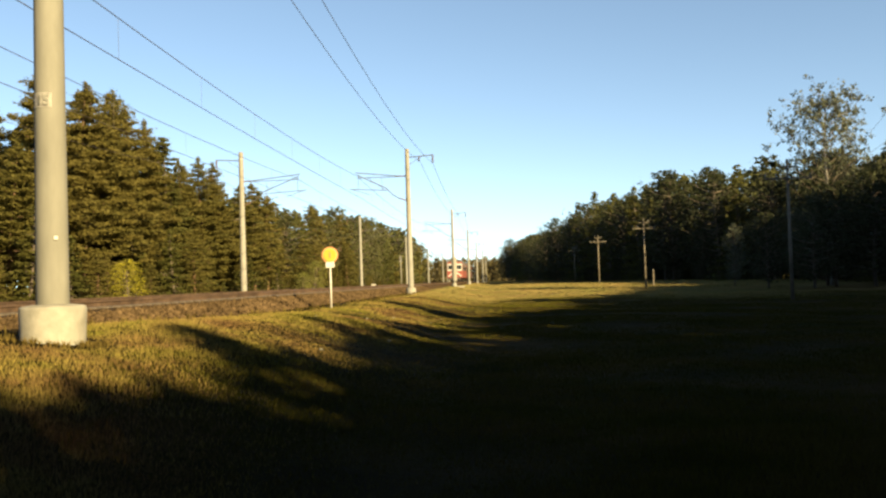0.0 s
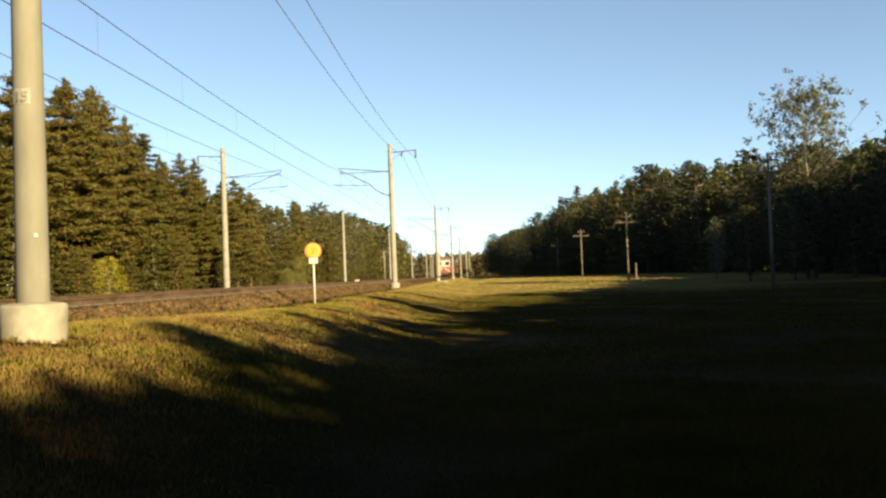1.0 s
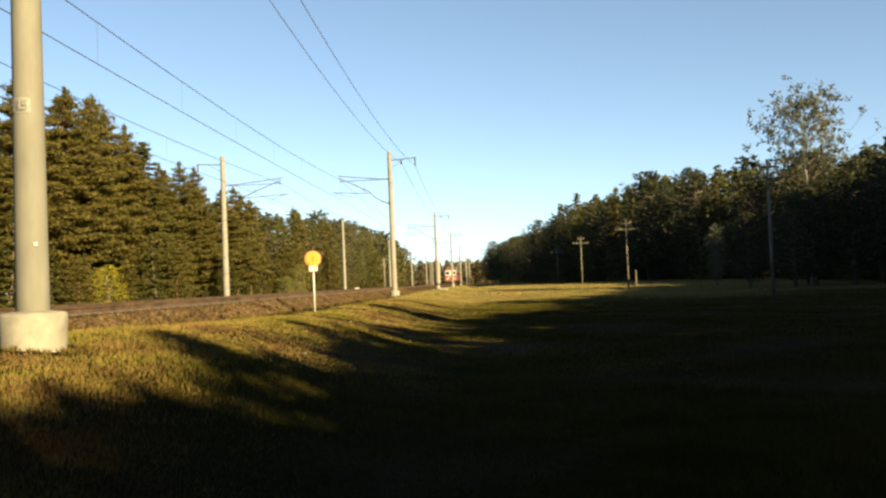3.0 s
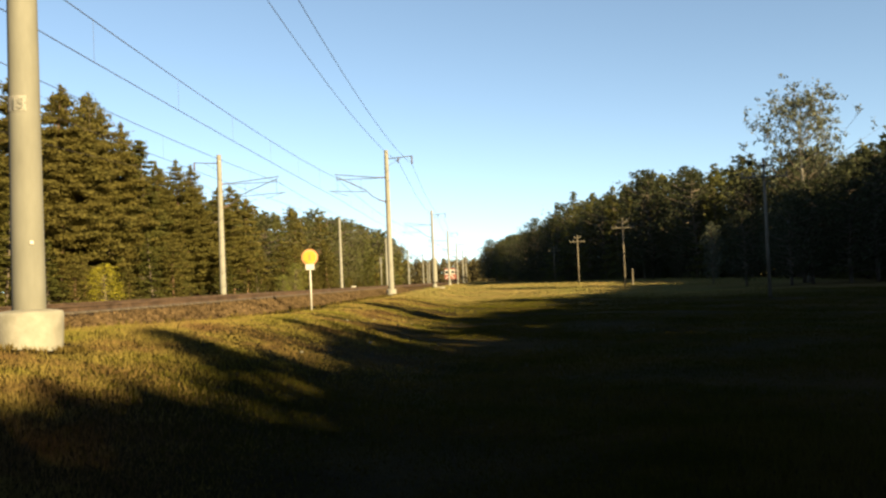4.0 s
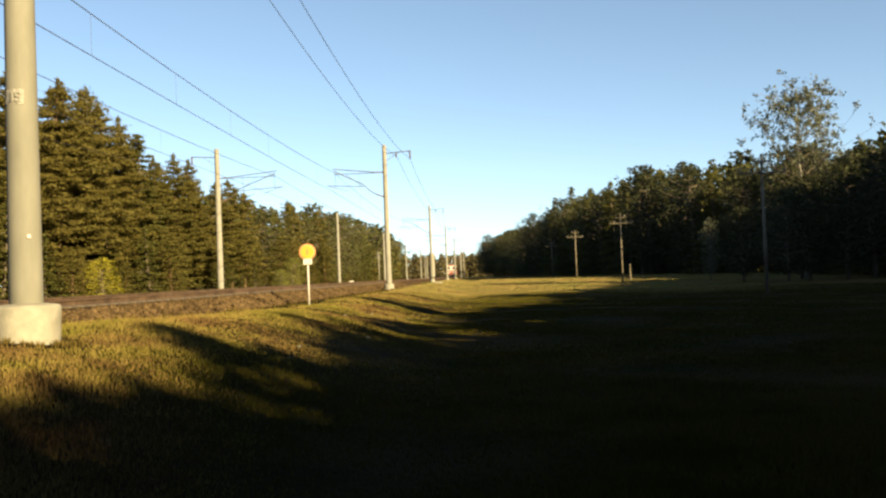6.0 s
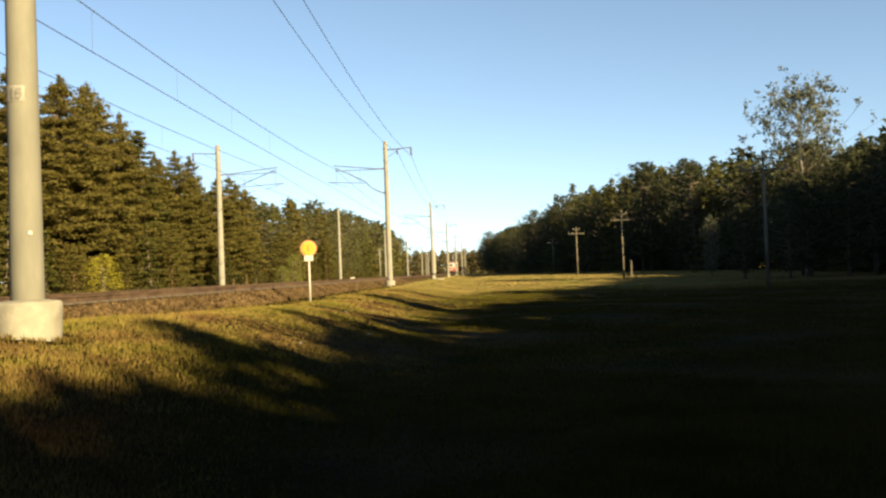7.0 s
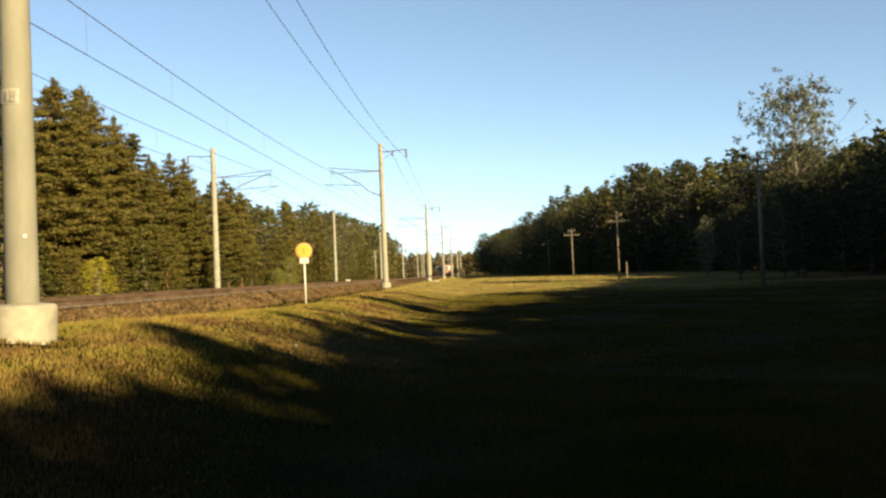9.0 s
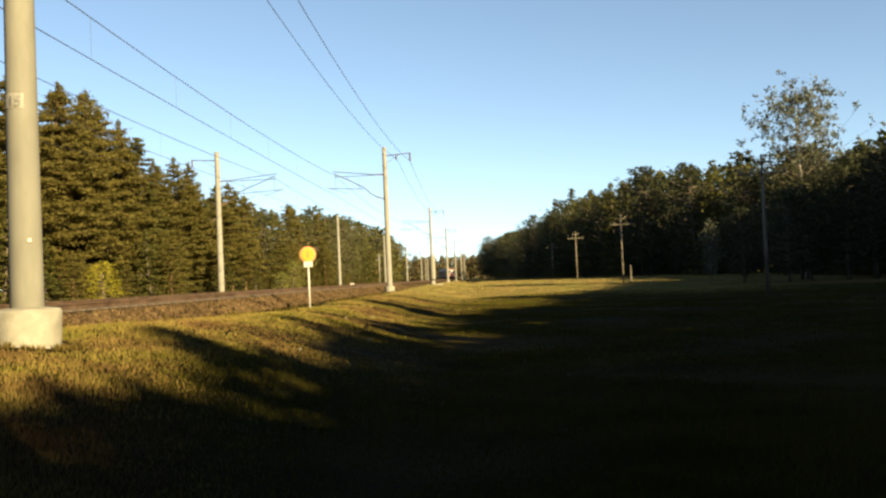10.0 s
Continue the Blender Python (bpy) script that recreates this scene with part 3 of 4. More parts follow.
def tree(name, seed, h, kind, fine, leaf=None):
    """One tree at the origin: pine, spruce or broadleaf."""
    rng = np.random.default_rng(seed)
    ob = empty(name, 0, 0, 0)
    bm = bmesh.new()
    lean = rng.uniform(-0.03, 0.03, 2)
    def axis(z):
        return Vector((lean[0] * z + 0.12 * math.sin(z * 0.5 + seed), lean[1] * z + 0.1 * math.cos(z * 0.4 + seed) - 0.1, z))
    r0 = h * 0.011 + 0.03
    tube(bm, [axis(z) for z in np.linspace(-0.3, h * 0.97, 10)], [r0 * (1 - 0.9 * i / 9) for i in range(10)], 9)
    centres, spreads = [], []
    if kind == "pine":
        base, crown_r, count, size, flat, wide, n = 0.08 + 0.12 * rng.random(), h * 0.21, 250, 0.17, 0.5, 0.26, 54
    elif kind == "spruce":
        base, crown_r, count, size, flat, wide, n = 0.05, h * 0.19, 105, 0.18, 0.5, 0.28, 84
    else:
        base, crown_r, count, size, flat, wide, n = 0.08, h * 0.24, 100, 0.16, 1.0, 0.36, 80
    if fine < 2:
        share, grow = ((0.035, 4.2), (0.16, 2.0))[fine]
        count, size, wide, n = max(5, int(count * share)), size * grow, min(0.36, wide * 1.3), int(n * 0.8)
    if kind == "pine" and fine:
        centres, spreads = pine_boughs(rng, bm, axis, h, base, crown_r, fine)
        count, size, wide, n = (0, 8, 26)[fine], (0, 0.44, 0.21)[fine], 0.24, 0
    for i in range(n):
        u = (i + rng.random()) / n
        z = h * (base + (0.98 - base) * u)
        if kind == "pine":
            prof = (1 - u) ** 0.7 * (0.55 + 0.45 * min(1, u * 5)) + 0.08
        elif kind == "spruce":
            prof = (1 - u) ** 0.95 + 0.04
        else:
            prof = math.sqrt(max(0.03, 1 - (2 * u - 0.85) ** 2 * 0.75)) * (1 if u < 0.8 else 0.75)
        L = crown_r * prof * rng.uniform(0.65, 1.2)
        a = i * 2.4 + rng.uniform(-0.5, 0.5)
        rise = {"pine": 0.08 + 0.3 * u + 0.9 * max(0.0, u - 0.6) ** 0.8 + rng.uniform(-0.15, 0.15), "spruce": -0.22 + 0.5 * u + rng.uniform(-0.08, 0.08)}.get(kind, 0.45)
        p0 = axis(z)
        p1 = p0 + Vector((math.cos(a) * L, math.sin(a) * L, rise * L))
        pm = p0.lerp(p1, 0.5) + Vector((0, 0, -0.06 * L))
        tube(bm, [p0, pm, p1], [max(0.018, 0.035 * L), 0.02 + 0.008 * L, 0.008], 4, cap=False)
        for f in ((0.95, 0.7, 0.42) if L > 1.1 else (0.85,)):
            q = p0.lerp(p1, f)
            centres.append(q)
            w = max(0.35, L * (0.40 if kind != "broad" else 0.42))
            spreads.append((w, w, w * {"pine": 0.30, "spruce": 0.28}.get(kind, 0.75)))
    part("trunk", bm, {"pine": M_PINEBARK, "spruce": M_DARKBARK}.get(kind, M_DARKBARK), ob, smooth=True)
    v = scatter_tris(rng, np.array(centres), np.array(spreads), count, size, flat, 0.12, wide)
    crown = tree_mesh("crown", v)
    linked("crown", crown, leaf or {"pine": M_NEEDLE, "spruce": M_SPRUCE}.get(kind, M_LEAF), ob)
    return ob


TREE_LABEL = {
    "pine": "tall pine with dense layered dark green needle boughs",
    "spruce": "conical spruce with drooping dark green boughs",
    "broad": "leafy deciduous tree with a rounded dark green crown",
    "olive": "leafy deciduous tree with a sunlit olive green crown",
}
TREE_NAME = {"pine": "pine_tree", "spruce": "spruce_tree", "broad": "deciduous_tree", "olive": "deciduous_tree"}
MASTERS = {}
for kind, seeds in (("pine", (1, 2, 3, 4, 5)), ("spruce", (6, 7, 8)), ("broad", (9, 10, 11, 12)), ("olive", (13, 14, 15))):
    for fine in (0, 1, 2):
        MASTERS[kind, fine] = [tree(TREE_NAME[kind], s, 15.0, "broad" if kind == "olive" else kind, fine, M_OLIVELEAF if kind == "olive" else None) for s in seeds]
USED = set()


def plant(kind, x, y, h, rng, group, widen=1.0, fine=1, label=""):
    pool = MASTERS[kind, fine]
    left_over = [i for i in range(len(pool)) if (kind, fine, i) not in USED]
    k = left_over[0] if left_over else int(rng.integers(len(pool)))
    src = MASTERS[kind, fine][k]
    s = h / 15.0
    m = pose(x, y, gz(x, y) - 0.05, 0, 0, rng.uniform(0, 360))
    if (kind, fine, k) in USED:
        ob = copy_thing(src, m)
    else:
        USED.add((kind, fine, k))
        ob = src
        ob.matrix_basis = m
    ob.scale = (s * widen, s * widen, s)
    tagged(ob, label or TREE_LABEL[kind], "tree", group)
    return ob


def filler_thicket(name, spots, rng, label):
    """Added filler that nobody could count, blocking light through forest gaps: one mesh of leaf clumps from the ground
    up.
    """
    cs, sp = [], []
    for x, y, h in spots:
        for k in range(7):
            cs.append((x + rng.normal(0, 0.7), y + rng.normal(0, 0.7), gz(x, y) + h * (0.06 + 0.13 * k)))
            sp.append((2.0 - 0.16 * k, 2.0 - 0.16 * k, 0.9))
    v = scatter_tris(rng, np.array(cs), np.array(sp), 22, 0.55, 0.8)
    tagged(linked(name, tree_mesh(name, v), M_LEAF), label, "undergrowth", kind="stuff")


def forest_left():
    rng = np.random.default_rng(21)
    y = -50.0
    while y < 300:
        tops = ([25, 38, 46, 50, 58, 61, 64, 68, 75, 100, 108, 135, 150, 430], [10.5, 11.0, 11.5, 14.8, 15.2, 15.2, 14.6, 12.9, 12.2, 12.0, 11.4, 12.6, 14.4, 14.8])
        for row in range(4 if 40 < y < 150 else 2):
            x = -27.0 - row * 4.2 + rng.uniform(-1.5, 1.5) + float(shift(y))
            h = float(np.interp(y * 27.0 / abs(x) if y < 120 else y, *tops)) * (rng.uniform(0.89, 1.07) if y > 51 else rng.uniform(0.82, 0.94)) + row * 0.3
            kind = ("pine", "pine", "pine", "spruce")[int(rng.integers(4))] if y < 95 else ("olive", "olive", "pine", "spruce")[int(rng.integers(4))]
            plant(kind, x, y + rng.uniform(-2, 2), h, rng, "forest beyond the tracks", 1.28, 2 if (row == 0 and 44 < y < 95) or (row == 1 and 44 < y < 84) else int(40 < y < 190 and row < 3))
        y += 4.2 + abs(y) * 0.014
    for x, y, h in ((-27.3, 55.4, 14.9), (-28.6, 53.2, 15.2), (-27.2, 63.6, 14.9), (-27.4, 61.2, 15.8), (-27.0, 65.4, 14.2), (-27.3, 73.0, 12.4), (-27.0, 77.0, 13.0), (-27.0, 81.5, 13.2)):
        plant("pine", x, y, h, np.random.default_rng(int(y)), "forest beyond the tracks", 1.15, 2)
    # added backing row that hides the sky between the trunks
    filler_thicket("undergrowth", [(-46.0 + rng.uniform(-1.5, 1.5), 40 + 2.6 * k, rng.uniform(5.0, 8.0)) for k in range(70)], rng, "added leaf thicket closing sky gaps behind the pine forest")
    y = 24.0
    while y < 260:
        x = -24.0 + rng.uniform(-1.8, 1.0)
        young = ("pine", "spruce", "pine", "pine")[int(rng.integers(4))]
        h = rng.uniform(1.4, 4.6) if rng.random() < 0.75 else rng.uniform(4.6, 7.5)
        ob = plant(young, x, y, h, rng, "undergrowth at the forest edge", rng.uniform(1.2, 1.8), 1, "low green young growth at the foot of the pines")
        ob["category"] = "bush"
        y += rng.uniform(1.6, 3.2) + y * 0.008


def edge_x(y):
    pts = [(78, 37), (108, 38), (130, 31), (150, 27), (180, 20.5), (230, 15.0), (300, 14.0), (340, 12.5), (380, 10.5), (440, 8.0)]
    return float(np.interp(y, [p[0] for p in pts], [p[1] for p in pts]))


def tallest(x, y):
    """The height at which a tree's shadow ends at the meadow's sunlit edge."""
    across, along = math.cos(away) * x - math.sin(away) * y, math.sin(away) * x + math.cos(away) * y
    rim = np.interp(across, [-6, 1.5, 2.8, 4.6, 5.2, 6.2, 7, 8.5, 9.5, 11, 12, 13.2, 14.5, 15.5, 16.5, 20, 21.5, 22.3, 23.7, 24.5, 27, 31, 36, 40, 51, 60], [9, 10.4, 8.8, 9.6, 14.5, 14.5, 13.5, 14, 16.5, 20, 20, 18, 22.5, 20.5, 19, 19.5, 24, 35, 35, 28, 26, 28, 31, 34, 40, 80])
    return (rim - along) * math.tan(radians(SUN_UP))


def forest_right():
    rng = np.random.default_rng(33)
    y = 78.0
    while y < 436:
        for row in range(4):
            x = edge_x(y) + row * 4.5 + rng.uniform(-1.3, 1.3) + float(shift(y))
            h = float(np.interp(y, [72, 100, 130, 180, 240, 300, 370, 440], [12.5, 14.0, 16.5, 18.2, 15.0, 15.2, 18.0, 20.5])) + rng.uniform(-3.4, 1.6) + 0.4 * row
            # lighter olive crowns mixed in further along imitate sunlit tops by colour
            kind = ("broad", "broad", "olive" if y > 118 and (row or y > 150) else "broad", "spruce")[int(rng.integers(4))]
            plant(kind, x, y + rng.uniform(-2, 2), h, rng, "forest beside the meadow", 1.15, 2 if row == 0 and y < 110 else 1 if row < 2 else 0)
        y += 4.4 + y * 0.012
    # out-of-view pines added to shade the nearest telegraph pole and streak the meadow
    for x, y, h in ((30.0, 30.0, 18.0), (34.0, 26.0, 19.0), (28.5, 35.0, 16.0), (36.0, 33.0, 19.0)):
        plant("pine", x, y, h, rng, "forest beside the meadow", 1.3)
    for x, y, h in ((22.5, 75.0, 6.5), (24.5, 70.0, 7.5), (27.0, 72.0, 8.6), (30.0, 72.0, 9.4), (33.0, 74.0, 11.6), (35.5, 79.0, 11.8), (28.5, 78.0, 9.0)):
        plant("broad", x, y, h, rng, "forest beside the meadow", 1.35, 1)
    # added rows that stop sun leaking through to the ground under the edge
    spots = [(edge_x(76 + 2.0 * (k // 3)) + (4.5, 8.5, 12.5)[k % 3] + rng.uniform(-1, 1), 76 + 2.0 * (k // 3), rng.uniform(4.0, 6.5)) for k in range(210)]
    filler_thicket("undergrowth", spots, rng, "added leaf thicket blocking sun leaks inside the forest edge")
    y = 74.0
    while y < 300:
        x = edge_x(y) - 0.8 + rng.uniform(-0.8, 0.8)
        ob = plant("broad", x, y, rng.uniform(2.0, 4.5), rng, "undergrowth beside the meadow", 1.9, 1, "low dark bush under the forest edge")
        ob["category"] = "bush"
        y += rng.uniform(2.0, 3.6) + y * 0.006
    # the same forest goes on unseen beside and behind the camera, placed to cast the meadow's shade
    rng = np.random.default_rng(90)
    y = -70.0
    while y < 64:
        for row in range(5):
            x = float(np.interp(y, [-75, -40, -28, -18, -8, 0, 12, 30, 60], [22.5, 24.6, 27.4, 28.4, 27.7, 29.0, 32.0, 38.0, 48.5])) + row * 4.6 + rng.uniform(-1.4, 1.4)
            kind = ("broad", "spruce", "pine")[int(rng.integers(3))]
            yy, h = y + rng.uniform(-1.5, 1.5), rng.uniform(16.5, 19.5) + row * 2.0
            plant(kind, x, yy, min(h, tallest(x, yy)), rng, "forest beside the meadow", 1.3, 0)
        y += 4.8
    # unseen pines added where the shade's edge needs a finger
    for x, y in ((25.3, -18.0), (23.6, -21.5), (29.0, -12.0), (23.5, -25.0), (27.0, -15.5), (24.5, -27.5), (26.2, -10.6), (24.0, 8.2)):
        plant("pine", x, y, tallest(x, y), rng, "forest beside the meadow", 1.1, 1)
    # unseen trees added behind the camera to block skylight, as far as the sunlit bank allows
    for y in (-7.0, -12.0, -17.0, -23.0, -30.0):
        x = -2.6
        while x < -8.5 - 0.95 * y:
            kind = ("broad", "spruce", "broad")[int(rng.integers(3))]
            plant(kind, x + rng.uniform(-0.8, 0.8), y + rng.uniform(-1, 1), rng.uniform(15.0, 19.0), rng, "forest behind the meadow", 1.3, 0)
            x += 4.0


forest_left()
forest_right()
for (kind, fine), pool in MASTERS.items():
    for k, spare in enumerate(pool):
        if (kind, fine, k) not in USED:
            for ob in (*spare.children_recursive, spare):
                bpy.data.objects.remove(ob)


def build_bushes():
    for x, y, h, leaf, label in ((-22.0, 50.0, 3.0, M_YELLOWLEAF, "yellowing bush at the foot of the pines"), (-21.6, 100.0, 4.0, M_PALEBUSH, "pale green bush beside the railway"), (-21.6, 94.0, 2.6, M_PALEBUSH, "pale green bush beside the railway"), (22.6, 86.0, 6.2, M_BIRCHLEAF, "pale young birch before the dark forest")):
        ob = tree("bush", int(abs(x) * 10 + y), 15.0, "broad", 1, leaf)
        ob.matrix_basis = pose(x, y, gz(x, y) - 0.05)
        wide = 1.5 if h < 5 else 0.75
        ob.scale = (h / 15 * wide, h / 15 * wide, h / 15)
        tagged(ob, label, "bush")


build_bushes()


def build_birch():
    rng = np.random.default_rng(5)
    x, y, h = 29.6, 80.0, 17.3
    ob = empty("birch_tree", x, y, gz(x, y))
    tagged(ob, "tall airy birch with sparse pale leaves above the forest", "tree")
    bm = bmesh.new()
    tube(bm, [(0.15 * math.sin(z * 0.4), 0.1 * math.cos(z * 0.5), z) for z in np.linspace(-0.3, h * 0.96, 12)], [0.2 * (1 - 0.92 * i / 11) for i in range(12)], 10)
    centres = []
    limbs = bmesh.new()
    for i in range(64):
        u = (i + 0.5) / 64
        z = h * (0.47 + 0.46 * u)
        L = 7.6 * (1 - 0.66 * u) * (0.75 + 0.25 * min(1.0, u * 6)) * rng.uniform(0.5, 1.2)
        a = i * 2.4 + rng.uniform(-0.4, 0.4)
        p0 = Vector((0, 0, z))
        p1 = p0 + Vector((math.cos(a) * L * 0.85, math.sin(a) * L * 0.85, L * rng.uniform(0.35, 0.85)))
        tube(limbs, [p0, p0.lerp(p1, 0.5) + Vector((0, 0, -0.15)), p1], [0.030, 0.017, 0.007], 5, cap=False)
        for k in range(6):
            q = p0.lerp(p1, 0.35 + 0.68 * (k + rng.random()) / 6)
            tip = q + Vector(rng.normal(0, 0.5, 3)) + Vector((0, 0, 0.25))
            tube(limbs, [q, tip], [0.012, 0.006], 3, cap=False)
            centres += [tip, q.lerp(tip, 0.6)]
    part("branchwork", limbs, M_DARKBARK, ob, "thin dark branchwork")
    part("trunk", bm, M_BIRCHBARK, ob, "white birch trunk", smooth=True)
    v = scatter_tris(rng, np.array(centres), np.full((len(centres), 3), 0.30), 6, 0.26, 1.0, -0.3, order=0.3)
    linked("crown", tree_mesh("crown", v), M_BIRCHLEAF, ob, "sparse pale leaves")


build_birch()


def far_woods():
    rng = np.random.default_rng(77)
    cs, sp = [], []
    for i in range(560):
        x, y = rng.uniform(-170, 90), rng.uniform(520, 600)
        h = rng.uniform(12, 17)
        for k in range(9):
            u = k / 9
            cs.append((x + rng.normal(0, 0.8), y + rng.normal(0, 0.8), 0.6 + h * (0.1 + 0.88 * u)))
            w = 3.4 * (1.05 - u) + 0.5
            sp.append((w, w, 1.6))
    v = scatter_tris(rng, np.array(cs), np.array(sp), 18, 1.3, 0.7)
    ob = linked("far_woods", tree_mesh("far_woods", v), M_FARLEAF)
    tagged(ob, "distant mixed forest closing the railway cutting", "forest", kind="stuff")


far_woods()


# ---- train ----
def build_car(end):
    car = empty("train_car", 0, 0, 0)
    tagged(car, "", "train car", "train cars")
    L, W = 21.0, 1.74
    tagged(car, "red locomotive with pale cab running away on the track" if end else "brown train car running away behind the locomotive")
    def shell(name, z0, z1, mat, w=W, inset=0.0, label=""):
        bm = bmesh.new()
        box(bm, (-w, inset, z0), (w, L - inset, z1), 0.06)
        return part(name, bm, mat, car, label)
    shell("lower_body", 0.95, 2.5, M_RED if end else M_WAGON, label="red lower body" if end else "brown lower body")
    shell("upper_body", 2.502, 4.15, M_GREY if end else M_WAGON, W - 0.01, label="dull reddish window band" if end else "brown upper body")
    bm = bmesh.new()
    n = 12
    rings = [[bm.verts.new((-W * math.cos(math.pi * i / n), y, 4.15 + 0.95 * math.sin(math.pi * i / n) ** 0.8)) for i in range(n + 1)] for y in (0.05, L - 0.05)]
    for i in range(n):
        bm.faces.new((rings[0][i], rings[0][i + 1], rings[1][i + 1], rings[1][i]))
    bm.faces.new(rings[0][::-1])
    bm.faces.new(rings[1])
    part("roof", bm, M_ROOF, car, "dark grey curved roof")
    if end:
        for x0, x1 in ((-1.45, -0.45), (0.45, 1.45)):
            bm = bmesh.new()
            box(bm, (x0, -0.05, 2.85), (x1, 0.03, 3.75), 0.02)
            part("windscreen", bm, M_GLASS, car, "dark cab window")
        bm = bmesh.new()
        box(bm, (-1.6, -0.025, 2.52), (1.6, 0.02, 4.1), 0.02)
        part("cab_front", bm, M_WHITE, car, "pale cab front")
        bm = bmesh.new()
        box(bm, (-1.68, -0.06, 4.1), (1.68, 0.02, 4.5), 0.04)
        part("cab_brow", bm, M_RED, car, "red brow above the windows")
        for s in (-1, 1):
            bm = bmesh.new()
            box(bm, (-0.75, -0.03, -0.14), (0.75, 0.02, 0.14), 0.01, m=pose(s * 0.85, 0, 1.75, 0, s * 38, 0))
            part("stripe", bm, M_WHITE, car, "slanted white warning stripe")
        bm = bmesh.new()
        box(bm, (-1.3, -0.10, 0.55), (1.3, 0.06, 1.0), 0.03)
        part("buffer_beam", bm, M_BOGIE, car, "dark buffer beam")
        for x in (-1.1, 1.1):
            bm = bmesh.new()
            lathe(bm, [(0.1, 0), (0.14, 0.02), (0.14, 0.06)], 16)
            bmesh.ops.transform(bm, matrix=Matrix.Translation((x, -0.02, 1.6)) @ Matrix.Rotation(radians(90), 4, "X"), verts=bm.verts)
            part("tail_lamp", bm, M_WHITE, car, "round tail lamp")
    for k in range(8):
        for s in (-1, 1):
            bm = bmesh.new()
            box(bm, (s * W - 0.03, 2.2 + k * 2.2, 2.7), (s * W + 0.012, 3.5 + k * 2.2, 3.5), 0.01)
            part("window", bm, M_GLASS, car, "dark side window")
    for y0 in (2.2, L - 5.2):
        bm = bmesh.new()
        box(bm, (-1.1, y0, 0.35), (1.1, y0 + 3.0, 0.85), 0.04)
        bogie = part("bogie", bm, M_BOGIE, car, "dark bogie")
        for yy in (y0 + 0.45, y0 + 2.55):
            for s in (-0.78, 0.78):
                bm = bmesh.new()
                lathe(bm, [(0.475, -0.06), (0.475, 0.06)], 20)
                bmesh.ops.transform(bm, matrix=Matrix.Translation((s, yy, 0.475)) @ Matrix.Rotation(radians(90), 4, "Y"), verts=bm.verts)
                part("wheel", bm, M_BOGIE, bogie)
    return car


CARS = [build_car(True), build_car(False), build_car(False)]


# ---- grass and stones ----
def build_grass():
    rng = np.random.default_rng(3)
    n = 260000
    d = 5.0 + 62.0 * rng.random(n) ** 1.6
    a = rng.uniform(radians(-34), radians(26), n)
    far = np.arange(n) >= 200000
    d[far] = 60.0 + 190.0 * rng.random(far.sum()) ** 1.2
    a[far] = rng.uniform(radians(-8), radians(18), far.sum())
    x, y = d * np.sin(a), d * np.cos(a)
    keep = (x > -6.1 + 0.25 * np.sin(y * 0.8) + rng.normal(0, 0.22, n)) & ((x + 5.17) ** 2 + (y - 9.68) ** 2 > 0.5)
    patch = np.sin(x * 0.9 + np.sin(y * 0.55) * 2) + np.sin(y * 0.8 + x * 0.6) + rng.normal(0, 0.6, n)
    patch[far] = rng.normal(0.4, 0.5, far.sum())
    keep &= patch > -1.5
    x, y, patch = x[keep], y[keep], patch[keep]
    n = len(x)
    blades = []
    for b in range(3):
        bx, by = x + rng.normal(0, 0.06, n), y + rng.normal(0, 0.06, n)
        bz = ground_z(bx, by) - 0.02
        h = (0.024 + 0.011 * np.clip(patch, -1, 2.5)) * rng.uniform(0.4, 1.6, n) + 0.034 + 0.0003 * np.maximum(0, np.hypot(bx, by) - 50)
        w = 0.003 + 0.00035 * np.hypot(bx, by) + 0.0002 * np.maximum(0, np.hypot(bx, by) - 60)
        t = rng.uniform(0, math.pi, n)
        lx, ly = rng.normal(0, 0.30, n) * h, rng.normal(0, 0.30, n) * h
        p0 = np.stack([bx - np.cos(t) * w, by - np.sin(t) * w, bz], 1)
        p1 = np.stack([bx + np.cos(t) * w, by + np.sin(t) * w, bz], 1)
        p2 = np.stack([bx + lx, by + ly, bz + h], 1)
        blades.append(np.stack([p0, p1, p2], 1).reshape(-1, 3))
    v = np.concatenate(blades).reshape(-1, 3, 3)
    bx, by = v[:, 0, 0], v[:, 0, 1]
    # bank blades get the dry colour, hollow blades the shade-darkened green
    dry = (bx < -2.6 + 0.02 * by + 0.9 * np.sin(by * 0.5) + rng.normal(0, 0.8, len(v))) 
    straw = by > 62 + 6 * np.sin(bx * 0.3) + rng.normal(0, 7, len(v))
    for name, mask, mat, label in (("grass", ~dry & ~straw, M_SHADEGRASS, "short green grass in the meadow's hollow, coloured darker for its shade"), ("straw_grass", straw, M_STRAW, "golden straw grass on the open meadow"), ("dry_grass", dry & ~straw, M_DRYGRASS, "short straw-yellow dry grass on bank and meadow")):
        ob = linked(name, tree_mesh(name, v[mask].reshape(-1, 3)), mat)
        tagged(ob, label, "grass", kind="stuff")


build_grass()


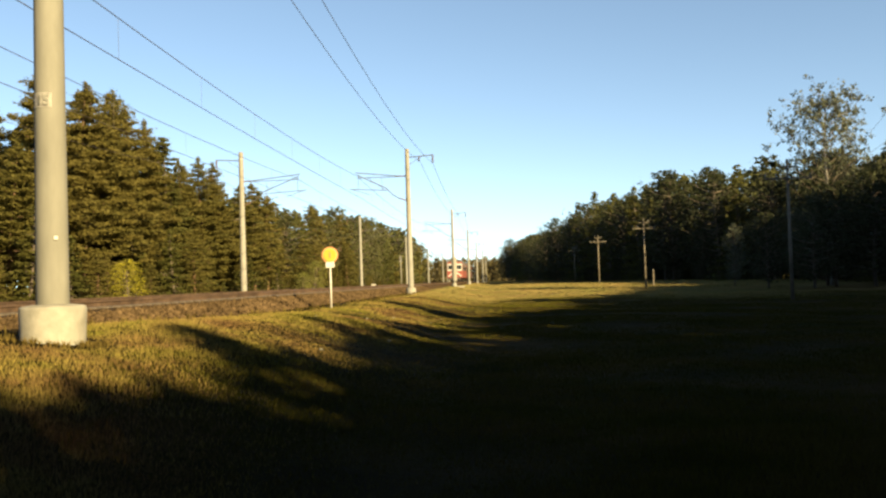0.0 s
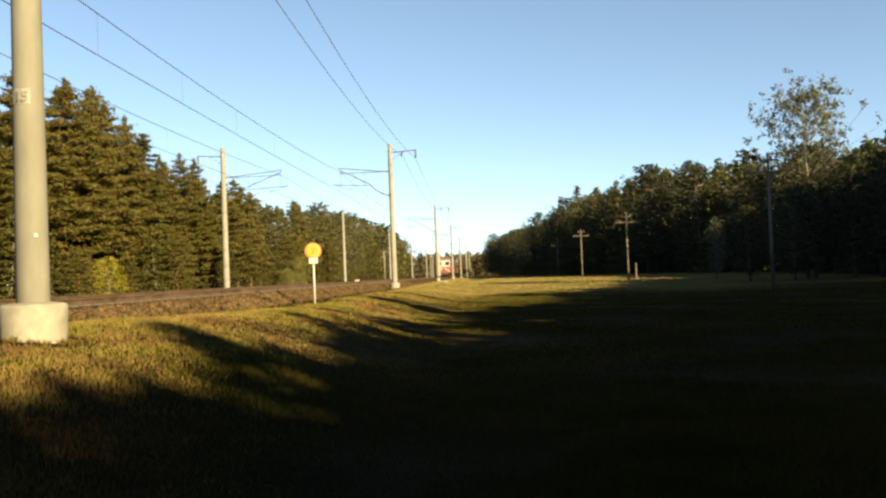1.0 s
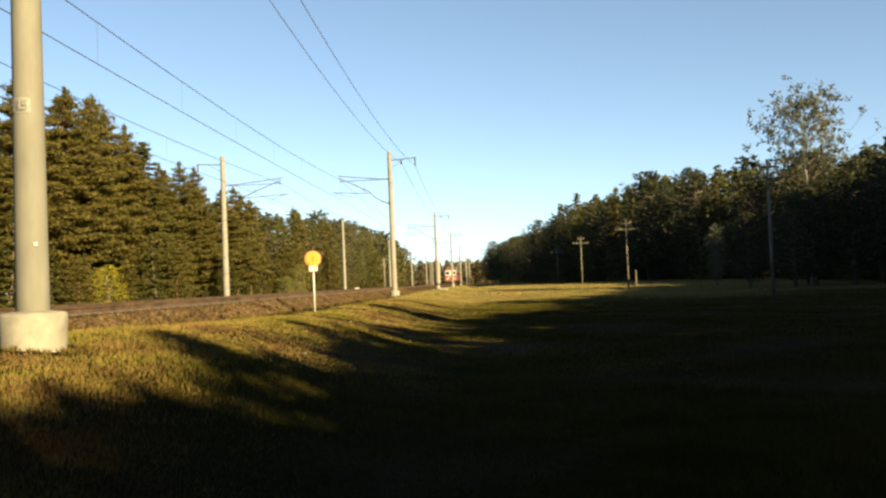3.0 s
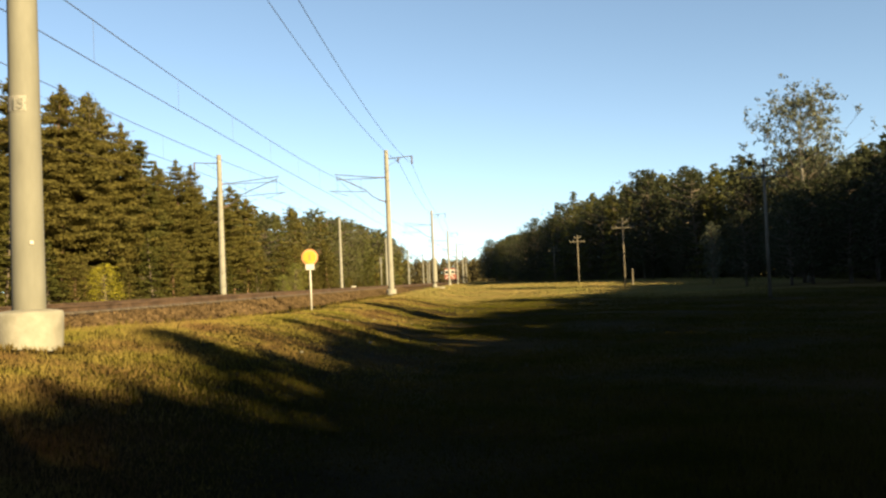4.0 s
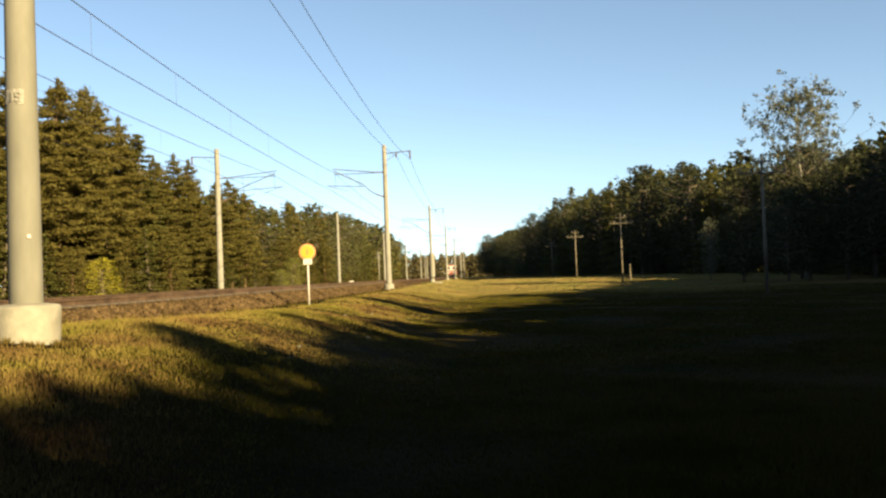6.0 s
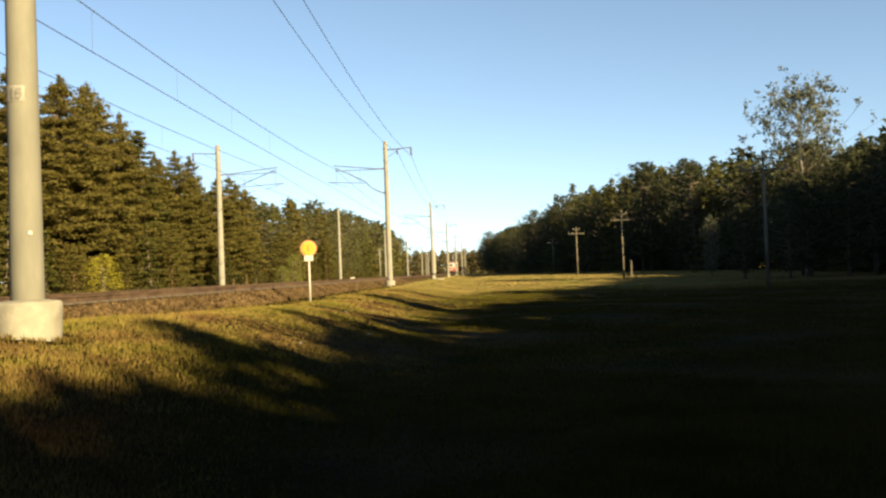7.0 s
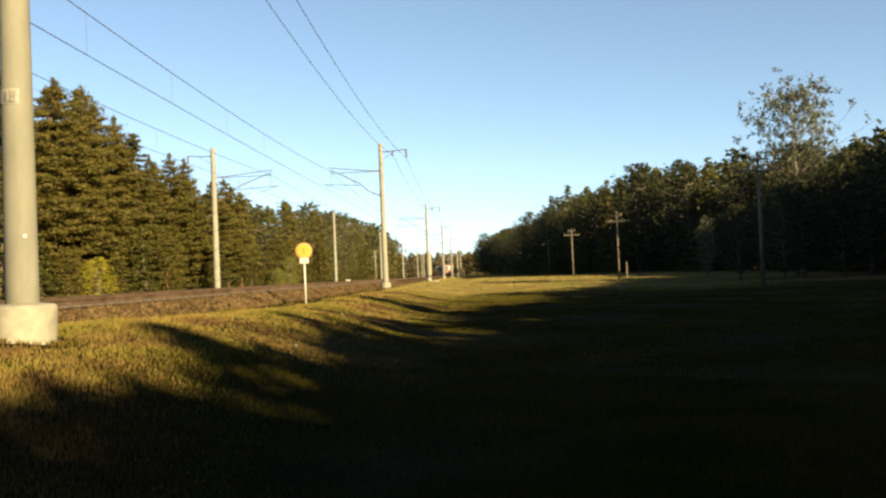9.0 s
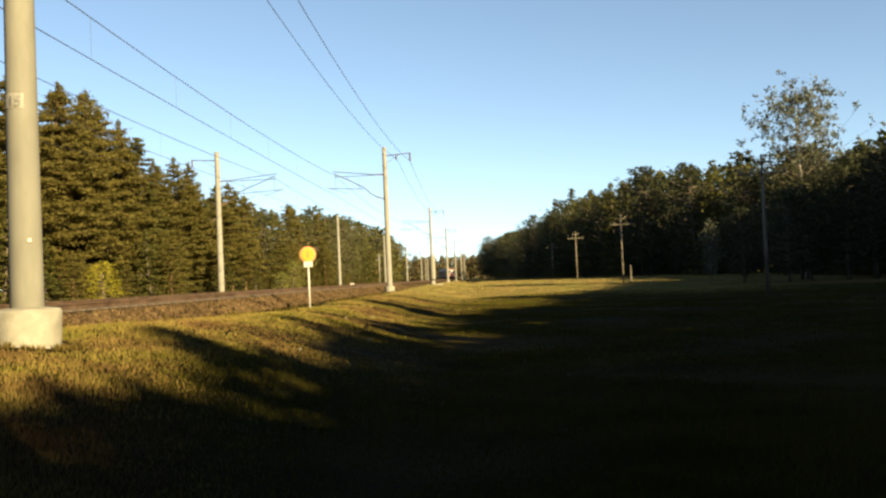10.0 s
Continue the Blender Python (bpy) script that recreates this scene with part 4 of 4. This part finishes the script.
def build_weeds():
    rng = np.random.default_rng(14)
    n = 260
    y = 7 + 60 * rng.random(n) ** 1.2
    x = -6.45 + rng.normal(0, 0.3, n) - 0.15 * np.sin(y * 1.1)
    ring = rng.uniform(-2.8, 0.5, 70)
    far = rng.uniform(0.40, 0.62, 70)
    x, y = np.append(x, -5.145 + np.cos(ring) * far), np.append(y, 9.68 + np.sin(ring) * far)
    n = len(x)
    c = np.repeat(np.stack([x, y, ground_z(x, y) + 0.0], 1), 16, axis=0)
    m = len(c)
    size = np.repeat(np.append(rng.uniform(0.05, 0.17, n - 70), rng.uniform(0.03, 0.09, 70)), 16)
    a = rng.uniform(0, 2 * math.pi, m)
    out = rng.uniform(0.1, 0.9, m) * size
    tip = c + np.stack([np.cos(a) * out, np.sin(a) * out, size * rng.uniform(0.5, 1.2, m)], 1)
    side = np.stack([-np.sin(a), np.cos(a), np.zeros(m)], 1) * (0.0025 + 0.0004 * c[:, 1])[:, None]
    v = np.stack([c - side, c + side, tip], 1).reshape(-1, 3)
    ob = linked("weeds", tree_mesh("weeds", v), M_WEED)
    tagged(ob, "dark reddish dry weeds along the ballast toe", "weeds", kind="stuff")


build_weeds()


def build_stones():
    rng = np.random.default_rng(8)
    bm = bmesh.new()
    bmesh.ops.create_icosphere(bm, subdivisions=1, radius=1.0)
    base = np.array([v.co[:] for v in bm.verts])
    tri = np.array([[v.index for v in f.verts] for f in bm.faces])
    bm.free()
    n = 7500
    y = 6 + 80 * rng.random(n) ** 1.3
    u = rng.random(n)
    x = -7.0 - 1.0 * u + rng.normal(0, 0.06, n)
    z = np.interp(-x, [7.1, 7.8, 8.9], [0.86, 1.2, 1.24])
    vs, fs = [], []
    s = rng.uniform(0.025, 0.075, n)
    for i in range(n):
        b = base * rng.uniform(0.6, 1.3, (1, 3)) * (1 + rng.normal(0, 0.15, (12, 1)))
        vs.append(b * s[i] + (x[i], y[i], z[i]))
        fs.append(tri + 12 * i)
    v = np.concatenate(vs)[np.concatenate(fs).ravel()]
    ob = linked("ballast_stones", tree_mesh("ballast_stones", v), M_STONE)
    tagged(ob, "loose brown crushed stones along the ballast shoulder", "stones", kind="stuff")


build_stones()


# ---- what moves ----
TRAIN_Y = [(0.0, 193.0), (1.0, 217.0), (2.0, 241.0), (3.0, 264.0), (4.0, 284.0), (5.0, 303.0), (6.0, 321.0), (7.0, 339.0), (8.0, 357.0), (9.0, 375.0), (10.0, 393.0)]


def motions():
    for i, car in enumerate(CARS):
        rows = []
        for t, y in TRAIN_Y:
            y0 = y + i * 22.0
            y1 = y0 + 21.0
            xa, xb = TRACK_X[0] + float(shift(y0)), TRACK_X[0] + float(shift(y1))
            rows.append((t, pose(xa, y0, RAIL_TOP, 0, 0, math.degrees(math.atan2(xa - xb, 21.0)))))
        walk(car, rows)


motions()
